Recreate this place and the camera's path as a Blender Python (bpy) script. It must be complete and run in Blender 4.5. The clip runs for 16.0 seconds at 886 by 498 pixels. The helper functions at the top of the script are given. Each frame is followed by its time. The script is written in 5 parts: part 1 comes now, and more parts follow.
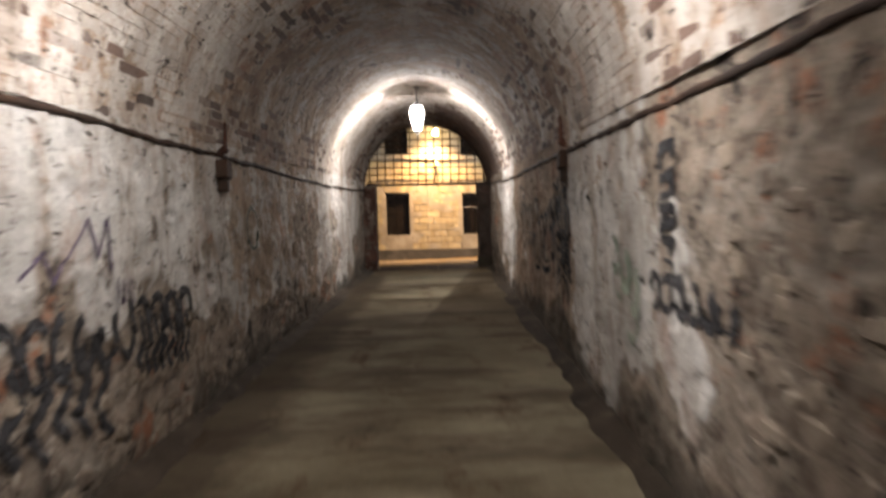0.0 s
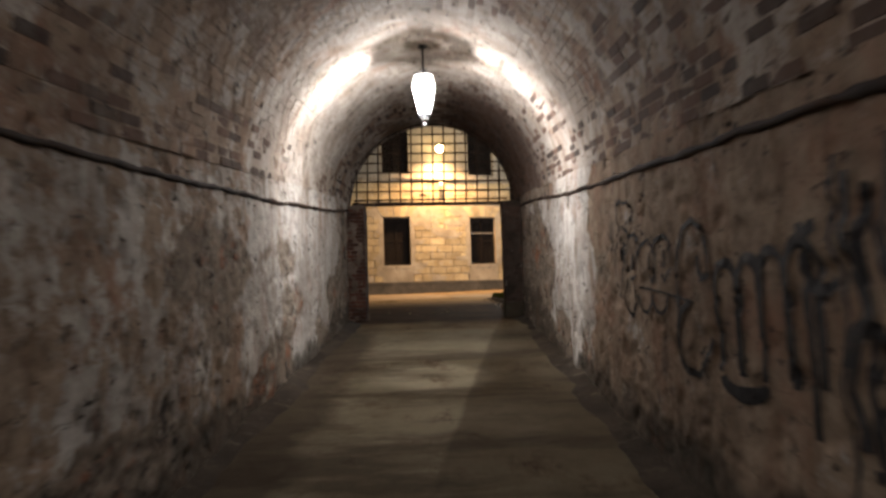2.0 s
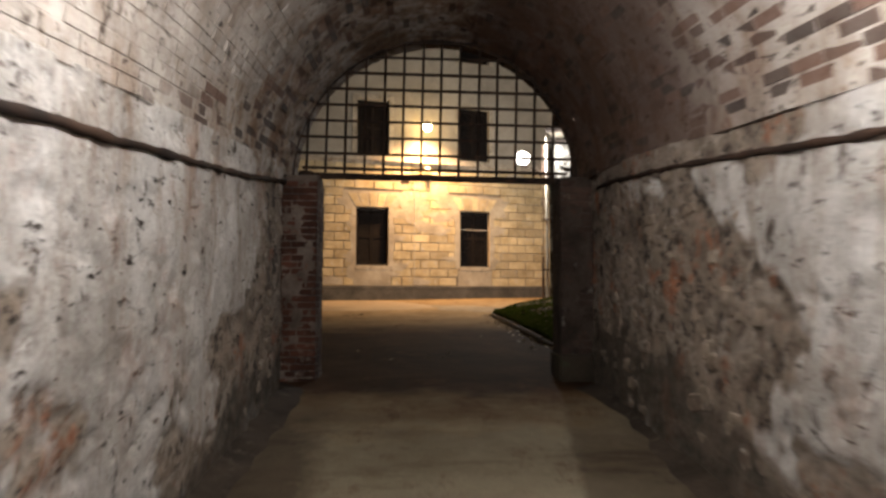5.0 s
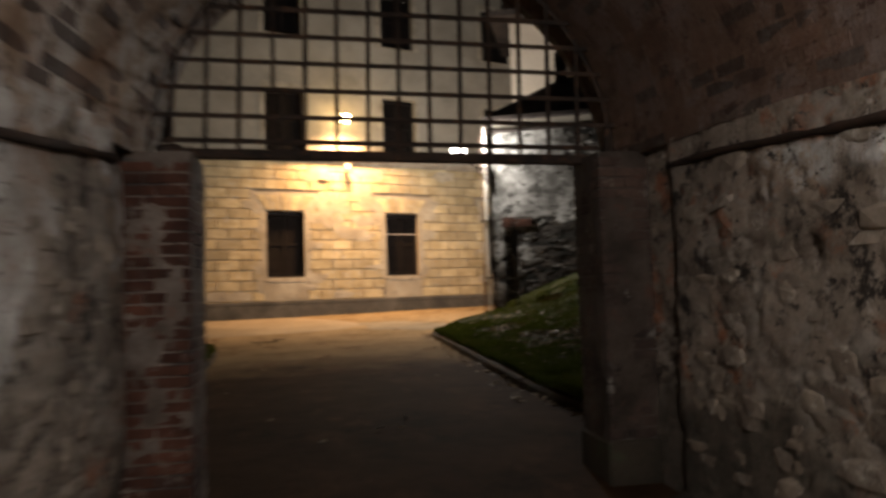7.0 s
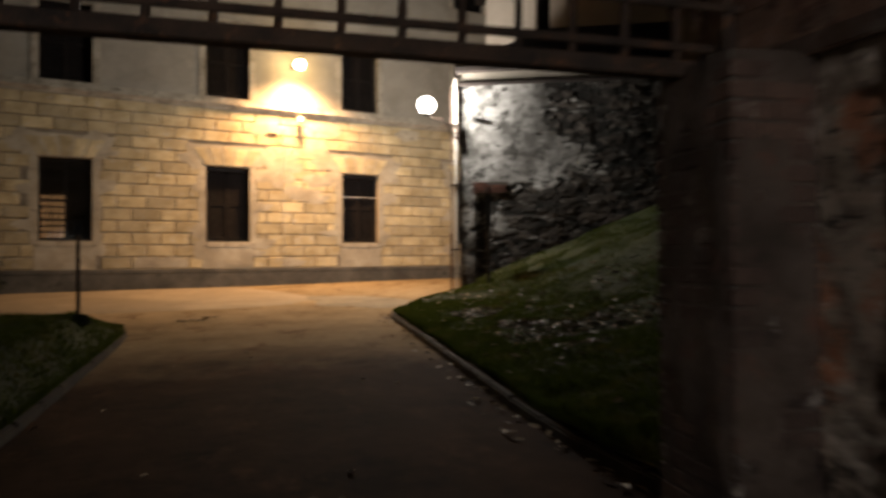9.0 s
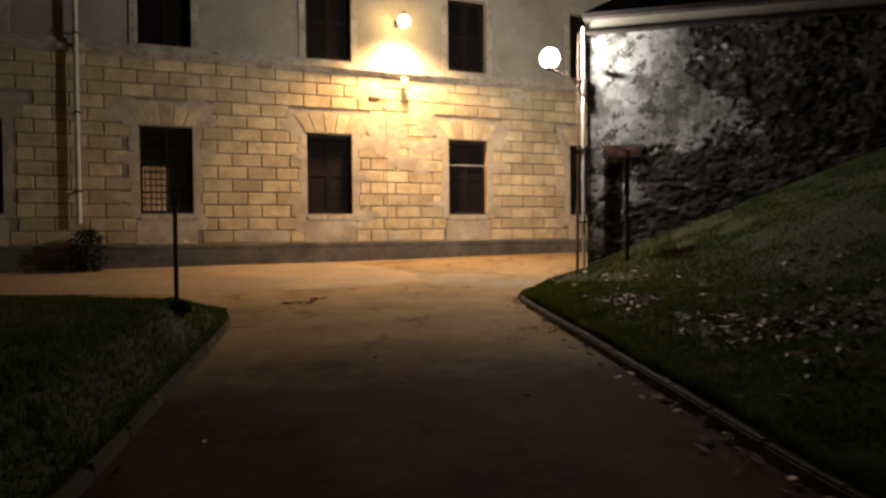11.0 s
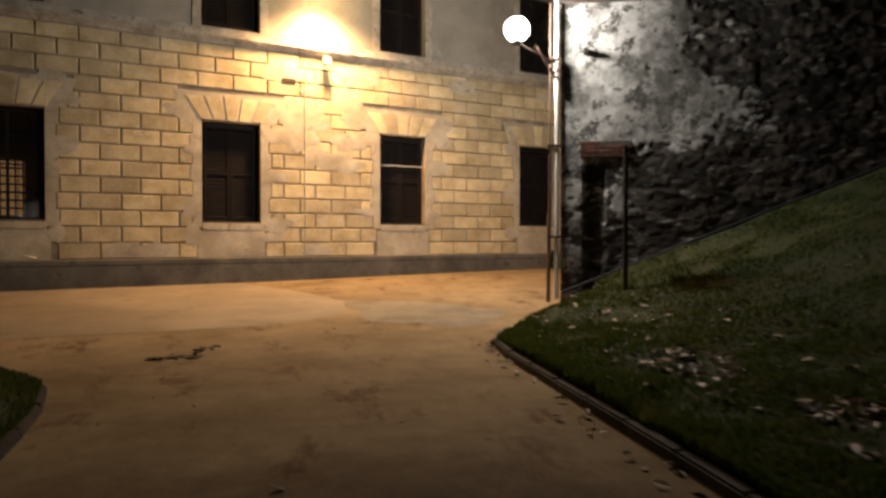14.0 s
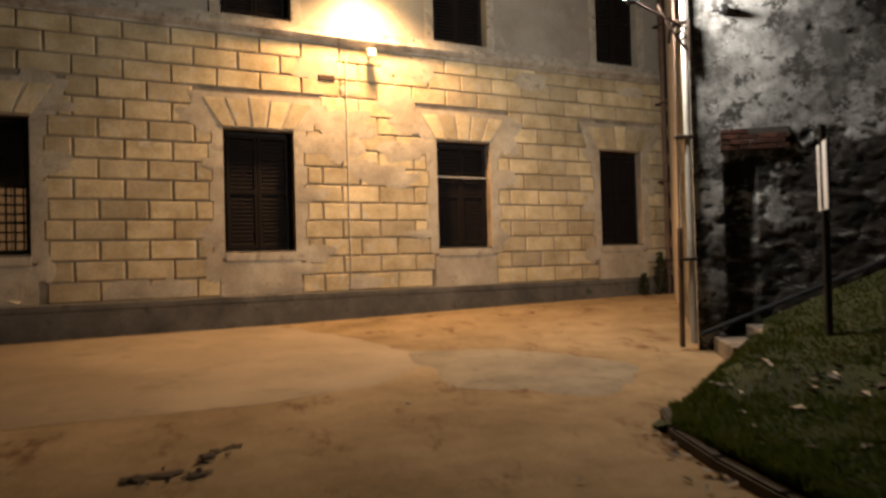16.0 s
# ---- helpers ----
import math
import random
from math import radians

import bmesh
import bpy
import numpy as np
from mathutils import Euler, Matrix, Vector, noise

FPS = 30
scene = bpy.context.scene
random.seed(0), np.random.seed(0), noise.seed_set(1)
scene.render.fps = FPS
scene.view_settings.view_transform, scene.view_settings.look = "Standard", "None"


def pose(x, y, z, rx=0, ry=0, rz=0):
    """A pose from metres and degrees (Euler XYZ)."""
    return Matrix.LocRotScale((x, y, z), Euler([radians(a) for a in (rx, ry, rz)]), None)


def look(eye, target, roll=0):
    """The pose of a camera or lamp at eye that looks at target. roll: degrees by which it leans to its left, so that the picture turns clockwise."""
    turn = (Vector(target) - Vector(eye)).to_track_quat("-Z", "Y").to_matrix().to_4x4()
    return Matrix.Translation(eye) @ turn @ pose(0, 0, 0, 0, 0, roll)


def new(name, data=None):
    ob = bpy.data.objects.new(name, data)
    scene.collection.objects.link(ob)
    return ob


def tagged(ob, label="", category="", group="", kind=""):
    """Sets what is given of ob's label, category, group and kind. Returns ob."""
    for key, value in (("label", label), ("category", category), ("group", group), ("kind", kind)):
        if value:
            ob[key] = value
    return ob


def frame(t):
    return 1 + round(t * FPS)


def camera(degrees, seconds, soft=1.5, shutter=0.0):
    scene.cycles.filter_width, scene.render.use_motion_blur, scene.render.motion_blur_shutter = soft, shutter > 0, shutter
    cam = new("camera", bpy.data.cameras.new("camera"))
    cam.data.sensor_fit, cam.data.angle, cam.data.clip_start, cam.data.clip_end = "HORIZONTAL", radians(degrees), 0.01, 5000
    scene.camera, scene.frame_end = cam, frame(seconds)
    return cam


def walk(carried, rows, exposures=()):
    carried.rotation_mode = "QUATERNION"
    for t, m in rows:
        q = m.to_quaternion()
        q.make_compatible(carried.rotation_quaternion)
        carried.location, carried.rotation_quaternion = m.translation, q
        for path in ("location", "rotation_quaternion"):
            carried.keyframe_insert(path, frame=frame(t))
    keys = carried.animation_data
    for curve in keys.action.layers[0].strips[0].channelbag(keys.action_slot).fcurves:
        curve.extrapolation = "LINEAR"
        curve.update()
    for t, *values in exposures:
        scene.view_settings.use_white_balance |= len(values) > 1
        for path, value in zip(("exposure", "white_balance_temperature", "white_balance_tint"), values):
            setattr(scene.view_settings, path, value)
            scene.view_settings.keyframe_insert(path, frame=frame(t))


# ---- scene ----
cam = camera(65.9, 16.0, soft=2.7, shutter=0.8)
PATH = [
    (0, (1.766, 0.276, 1.323), (1.761, 2.274, 1.397), -2.0),
    (0.5, (1.688, 1.521, 1.444), (1.655, 3.513, 1.611), -1.8),
    (1, (1.638, 2.693, 1.582), (1.66, 4.685, 1.755), -4.0),
    (1.5, (1.557, 3.878, 1.728), (1.542, 5.866, 1.949), -1.6),
    (2, (1.52, 4.986, 1.839), (1.517, 6.98, 1.987), -1.9),
    (2.5, (1.551, 5.998, 1.926), (1.566, 7.994, 2.053), -1.2),
    (3, (1.558, 7.017, 2.021), (1.64, 9.012, 2.138), -1.6),
    (3.5, (1.548, 8.017, 2.098), (1.668, 10.012, 2.157), 0.5),
    (4, (1.435, 8.893, 2.199), (1.494, 10.888, 2.322), -0.0),
    (6.5, (0.819, 12.909, 2.668), (0.992, 14.897, 2.807), -1.1),
    (7, (0.87, 13.597, 2.747), (1.189, 15.566, 2.884), -1.9),
    (7.5, (1.013, 14.218, 2.801), (1.562, 16.141, 2.841), 0.8),
    (8, (1.108, 14.827, 2.888), (1.665, 16.742, 3.029), -1.3),
    (8.5, (1.137, 15.278, 2.926), (1.688, 17.196, 3.052), -0.6),
    (9, (1.167, 15.859, 2.956), (1.601, 17.811, 2.989), -0.4),
    (9.5, (1.194, 16.358, 2.953), (1.424, 18.344, 2.994), 1.0),
    (12, (0.437, 18.779, 3.099), (0.621, 20.768, 3.002), -0.7),
    (12.5, (0.426, 19.322, 3.112), (0.742, 21.296, 3.038), 1.0),
    (13, (0.442, 19.993, 3.15), (0.812, 21.956, 3.058), -1.5),
    (13.5, (0.544, 20.715, 3.159), (1.059, 22.647, 3.112), 1.1),
    (14, (0.643, 21.413, 3.214), (1.072, 23.366, 3.183), -0.0),
    (14.5, (0.641, 22.214, 3.228), (1.057, 24.168, 3.13), -0.3),
    (15, (0.568, 23.039, 3.268), (0.841, 25.02, 3.235), -0.9),
    (15.5, (0.49, 23.884, 3.295), (0.81, 25.859, 3.274), -0.5),
    (16, (0.461, 24.668, 3.315), (0.799, 26.639, 3.349), -1.6),
]
EXPOSURE = [(0, 0.25), (1.0, 0.17), (2.0, -0.04), (3.5, 0.0), (13.0, 0.0), (14.4, -0.14), (15.5, -0.16), (16.0, -0.45)]
walk(cam, [(t, look(eye, target, roll)) for t, eye, target, roll in PATH], EXPOSURE)

# ---- world and large lights ----
world = bpy.data.worlds.new("night")
scene.world = world
world.use_nodes = True
world.node_tree.nodes["Background"].inputs[0].default_value = (0.30, 0.36, 0.55, 1)
world.node_tree.nodes["Background"].inputs[1].default_value = 0.006


def lamp_light(name, kind, place, watts, colour, radius):
    data = bpy.data.lights.new(name, kind)
    data.energy, data.color, data.shadow_soft_size = watts, colour, radius
    ob = new(name, data)
    ob.matrix_world = Matrix.Translation(place)
    return ob


TUNNEL_LAMPS = ((1.347, 12.67, 4.17), (1.36, 3.4, 3.20))
for spot_place, watts in zip(TUNNEL_LAMPS, (460, 400)):
    lamp_light("lantern_light", "POINT", spot_place, watts, (1.0, 0.98, 0.99), 0.03)
GLOBE = (4.62, 33.28, 7.00)
lamp_light("globe_light", "POINT", GLOBE, 1400, (1.0, 0.94, 0.88), 0.235)

# facade frame: s along the wall, depth away from the street, z up
FACE = Matrix.Translation((-1.384, 37.895, 0)) @ Matrix.Rotation(radians(16.85), 4, "Z")
WALL_LAMP = FACE @ Vector((2.73, -0.80, 9.20))
wall_light = lamp_light("wall_lamp_light", "SPOT", WALL_LAMP - Vector((0, 0, 0.14)), 5400, (1.0, 0.56, 0.25), 0.24)
wall_light.data.spot_size, wall_light.data.spot_blend = radians(144), 0.95

# ---- materials ----


def material(name, rough=0.8, metal=0.0):
    m = bpy.data.materials.new(name)
    m.use_nodes = True
    b = m.node_tree.nodes["Principled BSDF"]
    b.inputs["Roughness"].default_value, b.inputs["Metallic"].default_value = rough, metal
    b.inputs["Specular IOR Level"].default_value = 0.22
    return m, m.node_tree, b


def add(tree, kind, **inputs):
    n = tree.nodes.new(kind)
    for k, v in inputs.items():
        n.inputs[k.replace("_", " ")].default_value = v
    return n


def noise_node(tree, scale, detail=4.0, rough=0.6, stretch=None):
    g = tree.nodes.new("ShaderNodeNewGeometry")
    n = add(tree, "ShaderNodeTexNoise", Scale=scale, Detail=detail, Roughness=rough)
    if stretch:
        mp = add(tree, "ShaderNodeMapping", Scale=stretch)
        tree.links.new(g.outputs["Position"], mp.inputs["Vector"])
        tree.links.new(mp.outputs["Vector"], n.inputs["Vector"])
    else:
        tree.links.new(g.outputs["Position"], n.inputs["Vector"])
    return n.outputs["Fac"]


def ramp(tree, fac, lo, hi, c1=(0, 0, 0), c2=(1, 1, 1)):
    r = tree.nodes.new("ShaderNodeValToRGB")
    r.color_ramp.elements[0].position, r.color_ramp.elements[1].position = lo, hi
    r.color_ramp.elements[0].color, r.color_ramp.elements[1].color = (*c1, 1), (*c2, 1)
    tree.links.new(fac, r.inputs["Fac"])
    return r.outputs["Color"]


def mix(tree, fac, a, b, how="MIX"):
    n = tree.nodes.new("ShaderNodeMix")
    n.data_type, n.blend_type = "RGBA", how
    for sock, v in ((0, fac), (6, a), (7, b)):
        if hasattr(v, "is_linked"):
            tree.links.new(v, n.inputs[sock])
        else:
            n.inputs[sock].default_value = v if sock == 0 else (*v, 1)
    return n.outputs[2]


def attribute(tree, name):
    n = tree.nodes.new("ShaderNodeAttribute")
    n.attribute_name = name
    return n.outputs["Fac"]


def bump(tree, b, height, strength, distance):
    n = add(tree, "ShaderNodeBump", Strength=strength, Distance=distance)
    tree.links.new(height, n.inputs["Height"])
    tree.links.new(n.outputs["Normal"], b.inputs["Normal"])


def surface(name, dark, light, big=0.8, fine=30.0, rough=0.85, depth=0.004, metal=0.0, stain=None, vary=0.0, stretch=None):
    """Two scales of variation between two colours, with an optional stain colour and per-piece change."""
    m, t, b = material(name, rough, metal)
    col = ramp(t, noise_node(t, big, 5, 0.65, stretch), 0.35, 0.68, dark, light)
    grain = noise_node(t, fine, 3, 0.6, stretch)
    col = mix(t, 0.35, col, ramp(t, grain, 0.3, 0.75, (0.35, 0.35, 0.35), (1, 1, 1)), "MULTIPLY")
    if stain:
        col = mix(t, ramp(t, noise_node(t, big * 2.7, 6, 0.7), 0.56, 0.68), col, stain)
    if vary:
        info = t.nodes.new("ShaderNodeObjectInfo")
        col = mix(t, vary, col, ramp(t, info.outputs["Random"], 0.0, 1.0, (0.45, 0.42, 0.40), (1.25, 1.2, 1.1)), "MULTIPLY")
    t.links.new(col, b.inputs["Base Color"])
    bump(t, b, grain, 0.6, depth)
    return m


def plus(tree, a, b, scale):
    n = tree.nodes.new("ShaderNodeMath")
    n.operation = "MULTIPLY_ADD"
    tree.links.new(b, n.inputs[0])
    n.inputs[1].default_value = scale
    tree.links.new(a, n.inputs[2])
    return n.outputs[0]


def limewash(t, tint=(1, 1, 1)):
    """Layers of old limewash: pale coats, brown plaster where they have peeled, chips, rust-red bloom and soot."""
    age = attribute(t, "age")
    wash = ramp(t, noise_node(t, 1.4, 8, 0.75), 0.34, 0.66, (0.46, 0.42, 0.375), (0.78, 0.755, 0.71))
    wash = mix(t, ramp(t, noise_node(t, 7.0, 5, 0.7), 0.55, 0.75), wash, (0.44, 0.37, 0.30))
    under = ramp(t, noise_node(t, 3.1, 8, 0.78), 0.33, 0.68, (0.24, 0.172, 0.122), (0.55, 0.43, 0.32))
    under = mix(t, ramp(t, noise_node(t, 1.3, 6, 0.7), 0.52, 0.66), under, (0.38, 0.22, 0.15))
    peel = plus(t, noise_node(t, 2.3, 9, 0.80), age, 0.13)
    col = mix(t, ramp(t, peel, 0.575, 0.635), wash, under)
    col = mix(t, ramp(t, noise_node(t, 10.0, 5, 0.75, (1, 0.55, 1.3)), 0.60, 0.635), col, (0.055, 0.043, 0.035))
    col = mix(t, ramp(t, noise_node(t, 4.3, 7, 0.8, (1, 1, 0.6)), 0.575, 0.64), col, (0.115, 0.090, 0.072))
    col = mix(t, 0.75, col, ramp(t, noise_node(t, 0.8, 5, 0.65), 0.30, 0.60, (0.58, 0.54, 0.51), (1, 1, 1)), "MULTIPLY")
    col = mix(t, ramp(t, noise_node(t, 1.9, 8, 0.75, (1, 1, 0.7)), 0.55, 0.70), col, mix(t, 0.6, col, (0.40, 0.22, 0.145)))
    col = mix(t, ramp(t, noise_node(t, 3.4, 7, 0.75, (1, 1, 0.20)), 0.48, 0.68), col, mix(t, 1.0, col, (0.60, 0.50, 0.42), "MULTIPLY"))
    col = mix(t, ramp(t, noise_node(t, 19, 4, 0.7), 0.62, 0.68), col, (0.12, 0.085, 0.065))
    return mix(t, 1.0, col, tint, "MULTIPLY")


def wall_material():
    """Whitewashed rubble: limewash where it holds, brown stone and mortar where it has come off."""
    m, t, b = material("limewashed_rubble", 0.92)
    wash = limewash(t)
    # Dark stone tone; low on the walls it also paints the dim foot.
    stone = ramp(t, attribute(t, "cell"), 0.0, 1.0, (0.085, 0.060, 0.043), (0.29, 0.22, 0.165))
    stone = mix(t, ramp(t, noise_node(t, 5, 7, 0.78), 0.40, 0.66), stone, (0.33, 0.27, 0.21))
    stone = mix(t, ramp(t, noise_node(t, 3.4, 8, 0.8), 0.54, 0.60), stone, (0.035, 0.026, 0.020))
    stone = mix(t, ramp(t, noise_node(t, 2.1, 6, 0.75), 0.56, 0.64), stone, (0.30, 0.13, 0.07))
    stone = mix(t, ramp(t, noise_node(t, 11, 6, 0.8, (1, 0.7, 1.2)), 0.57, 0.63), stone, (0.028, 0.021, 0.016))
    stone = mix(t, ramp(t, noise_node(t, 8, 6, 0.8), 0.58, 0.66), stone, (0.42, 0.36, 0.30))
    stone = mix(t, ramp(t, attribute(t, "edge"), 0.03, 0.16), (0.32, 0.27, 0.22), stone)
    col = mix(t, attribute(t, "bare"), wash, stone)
    # Moss colour, also painting the wall foot darker where little light falls.
    foot_dark = mix(t, ramp(t, noise_node(t, 6.0, 6, 0.75), 0.35, 0.62), (0.040, 0.036, 0.026), (0.11, 0.085, 0.062))
    f = t.nodes.new("ShaderNodeMath")
    f.operation = "MULTIPLY"
    t.links.new(attribute(t, "moss_shade"), f.inputs[0])
    f.inputs[1].default_value = 0.84
    col = mix(t, f.outputs[0], col, foot_dark)
    grain = noise_node(t, 38, 5, 0.75)
    col = mix(t, 0.5, col, ramp(t, grain, 0.3, 0.68, (0.35, 0.34, 0.33), (1.05, 1.05, 1.05)), "MULTIPLY")
    t.links.new(col, b.inputs["Base Color"])
    bump(t, b, plus(t, noise_node(t, 17, 7, 0.75), grain, 0.6), 1.0, 0.020)
    return m


def vault_material():
    """Brick vault under thin limewash: whole courses of bare red brick show through."""
    m, t, b = material("limewashed_brick", 0.9)
    g = t.nodes.new("ShaderNodeNewGeometry")
    isle = g.outputs["Random Per Island"]
    wash = limewash(t, (0.80, 0.75, 0.71))
    red = ramp(t, isle, 0.0, 1.0, (0.022, 0.012, 0.009), (0.115, 0.055, 0.034))
    col = mix(t, attribute(t, "bare"), wash, red)
    col = mix(t, 0.35, col, ramp(t, isle, 0, 1, (0.6, 0.6, 0.6), (1.1, 1.1, 1.1)), "MULTIPLY")
    grain = noise_node(t, 50, 4, 0.7)
    col = mix(t, 0.4, col, ramp(t, grain, 0.3, 0.7, (0.4, 0.4, 0.4), (1.05, 1.05, 1.05)), "MULTIPLY")
    t.links.new(col, b.inputs["Base Color"])
    bump(t, b, plus(t, noise_node(t, 10, 6, 0.7), grain, 0.35), 0.8, 0.022)
    return m


def grass_material():
    m, t, b = material("grass_blades", 0.8)
    g = t.nodes.new("ShaderNodeNewGeometry")
    col = ramp(t, g.outputs["Random Per Island"], 0, 1, (0.017, 0.030, 0.004), (0.060, 0.074, 0.010))
    col = mix(t, ramp(t, noise_node(t, 1.6, 4, 0.6), 0.55, 0.75), col, (0.10, 0.085, 0.025))
    t.links.new(col, b.inputs["Base Color"])
    through_leaf = t.nodes.new("ShaderNodeBsdfTranslucent")
    t.links.new(col, through_leaf.inputs["Color"])
    both = t.nodes.new("ShaderNodeMixShader")
    both.inputs[0].default_value = 0.5
    t.links.new(b.outputs[0], both.inputs[1])
    t.links.new(through_leaf.outputs[0], both.inputs[2])
    t.links.new(both.outputs[0], t.nodes["Material Output"].inputs["Surface"])
    return m


def island_material(name, dark, light, rough=0.7):
    m, t, b = material(name, rough)
    g = t.nodes.new("ShaderNodeNewGeometry")
    t.links.new(ramp(t, g.outputs["Random Per Island"], 0, 1, dark, light), b.inputs["Base Color"])
    return m


def glow(name, colour, strength):
    m, t, b = material(name)
    b.inputs["Base Color"].default_value = (*colour, 1)
    b.inputs["Emission Color"].default_value = (*colour, 1)
    b.inputs["Emission Strength"].default_value = strength
    return m


def glass_material(name, colour=(1, 1, 1), rough=0.02):
    m, t, b = material(name, rough)
    b.inputs["Base Color"].default_value = (*colour, 1)
    b.inputs["Transmission Weight"].default_value = 1.0
    b.inputs["IOR"].default_value, b.inputs["Specular IOR Level"].default_value = 1.45, 0.5
    return m


WALL = wall_material()
VAULT = vault_material()


def house_material():
    """Old render over rubble with black mould in large ragged patches."""
    m, t, b = material("mouldy_rubble", 0.92)
    wash = ramp(t, noise_node(t, 1.3, 7, 0.75), 0.35, 0.62, (0.16, 0.15, 0.135), (0.48, 0.47, 0.44))
    wash = mix(t, ramp(t, noise_node(t, 3.0, 7, 0.8), 0.50, 0.57), wash, (0.055, 0.052, 0.045))
    wash = mix(t, ramp(t, noise_node(t, 0.7, 6, 0.75), 0.46, 0.62), wash, (0.10, 0.095, 0.085))
    stone = ramp(t, attribute(t, "cell"), 0.0, 1.0, (0.016, 0.014, 0.012), (0.095, 0.080, 0.066))
    stone = mix(t, ramp(t, noise_node(t, 2.6, 7, 0.8, (0.7, 0.7, 1.4)), 0.48, 0.58), stone, (0.018, 0.018, 0.015))
    stone = mix(t, ramp(t, noise_node(t, 4.1, 7, 0.8, (0.6, 0.6, 1.5)), 0.57, 0.64), stone, (0.26, 0.25, 0.23))
    col = mix(t, attribute(t, "bare"), wash, stone)
    grain = noise_node(t, 40, 4, 0.7)
    col = mix(t, 0.4, col, ramp(t, grain, 0.3, 0.7, (0.4, 0.4, 0.4), (1.05, 1.05, 1.05)), "MULTIPLY")
    t.links.new(col, b.inputs["Base Color"])
    bump(t, b, grain, 0.9, 0.010)
    return m


HOUSE_WALL = house_material()


def asphalt_material():
    """Brown worn asphalt, much darker on the path between the gate and the street."""
    m, t, b = material("worn_asphalt", 0.9)
    col = ramp(t, noise_node(t, 0.5, 7, 0.72), 0.34, 0.68, (0.150, 0.106, 0.056), (0.280, 0.208, 0.120))
    g = t.nodes.new("ShaderNodeNewGeometry")
    sep = t.nodes.new("ShaderNodeSeparateXYZ")
    t.links.new(g.outputs["Position"], sep.inputs[0])
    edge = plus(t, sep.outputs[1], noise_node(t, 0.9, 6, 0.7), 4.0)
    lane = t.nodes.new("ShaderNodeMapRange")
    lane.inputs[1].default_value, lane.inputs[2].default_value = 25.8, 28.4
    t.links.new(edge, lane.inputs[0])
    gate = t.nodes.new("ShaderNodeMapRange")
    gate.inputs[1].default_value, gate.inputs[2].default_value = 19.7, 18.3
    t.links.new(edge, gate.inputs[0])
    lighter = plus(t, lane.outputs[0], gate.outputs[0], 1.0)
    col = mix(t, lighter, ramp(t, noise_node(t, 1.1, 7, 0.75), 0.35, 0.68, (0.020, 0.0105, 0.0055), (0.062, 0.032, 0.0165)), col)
    col = mix(t, ramp(t, noise_node(t, 1.9, 7, 0.75, (1, 0.5, 1)), 0.55, 0.70), col, (0.085, 0.042, 0.020))
    # tunnel floor: pale trodden strip with the lantern's straight shadow painted on one side, dark beyond it
    shadow_edge = plus(t, sep.outputs[0], sep.outputs[1], -0.135)
    side = ramp(t, plus(t, shadow_edge, noise_node(t, 3.0, 4, 0.6), 0.12), 0.165, 0.215)
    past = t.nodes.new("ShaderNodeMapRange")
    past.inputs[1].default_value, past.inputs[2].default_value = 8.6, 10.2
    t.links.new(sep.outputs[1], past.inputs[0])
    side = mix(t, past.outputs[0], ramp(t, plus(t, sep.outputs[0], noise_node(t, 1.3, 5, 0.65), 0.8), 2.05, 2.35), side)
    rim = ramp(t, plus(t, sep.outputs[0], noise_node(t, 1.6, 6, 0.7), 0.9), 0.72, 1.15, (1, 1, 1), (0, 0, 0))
    # Stretched blots paint the dark cross bands of the lantern's shadow.
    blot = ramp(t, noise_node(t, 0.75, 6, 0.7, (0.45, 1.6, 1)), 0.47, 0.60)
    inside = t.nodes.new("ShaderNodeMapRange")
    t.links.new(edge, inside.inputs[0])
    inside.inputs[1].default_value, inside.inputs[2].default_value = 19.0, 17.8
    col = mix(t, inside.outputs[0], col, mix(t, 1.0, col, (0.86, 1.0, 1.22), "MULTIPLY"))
    for floor_dark, amount in ((side, 0.55), (rim, 0.72), (blot, 0.66)):
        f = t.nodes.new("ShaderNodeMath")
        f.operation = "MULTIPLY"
        t.links.new(floor_dark, f.inputs[0])
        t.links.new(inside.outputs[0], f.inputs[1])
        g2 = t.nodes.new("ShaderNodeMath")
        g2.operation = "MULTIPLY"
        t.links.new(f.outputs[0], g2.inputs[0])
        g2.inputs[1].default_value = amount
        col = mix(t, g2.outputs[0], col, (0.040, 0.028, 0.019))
    grain = noise_node(t, 70, 4, 0.75)
    col = mix(t, 0.5, col, ramp(t, grain, 0.3, 0.7, (0.45, 0.45, 0.45), (1.25, 1.2, 1.15)), "MULTIPLY")
    t.links.new(col, b.inputs["Base Color"])
    b.inputs["Specular IOR Level"].default_value = 0.05
    bump(t, b, grain, 0.8, 0.006)
    return m


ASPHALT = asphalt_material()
TAR = surface("broken_tar", (0.018, 0.013, 0.009), (0.055, 0.038, 0.024), 6, 60, 0.95, 0.006)
REPAIR = surface("grey_asphalt", (0.135, 0.108, 0.070), (0.225, 0.184, 0.122), 1.2, 70, 0.85, 0.004, stain=(0.095, 0.075, 0.050))
PATCH = surface("pale_asphalt", (0.185, 0.142, 0.090), (0.265, 0.208, 0.135), 0.6, 70, 0.8, 0.003, stain=(0.15, 0.115, 0.073))
SOIL = surface("grassy_soil", (0.015, 0.021, 0.005), (0.042, 0.046, 0.011), 1.5, 25, 0.95, 0.012, stain=(0.034, 0.024, 0.015))
DIRT = surface("shade_dark_dirt", (0.022, 0.016, 0.011), (0.060, 0.044, 0.030), 2.2, 35, 0.97, 0.012, stain=(0.085, 0.066, 0.048))
GRASS = grass_material()
LEAF = island_material("dry_leaf", (0.035, 0.021, 0.012), (0.40, 0.315, 0.21), 0.6)
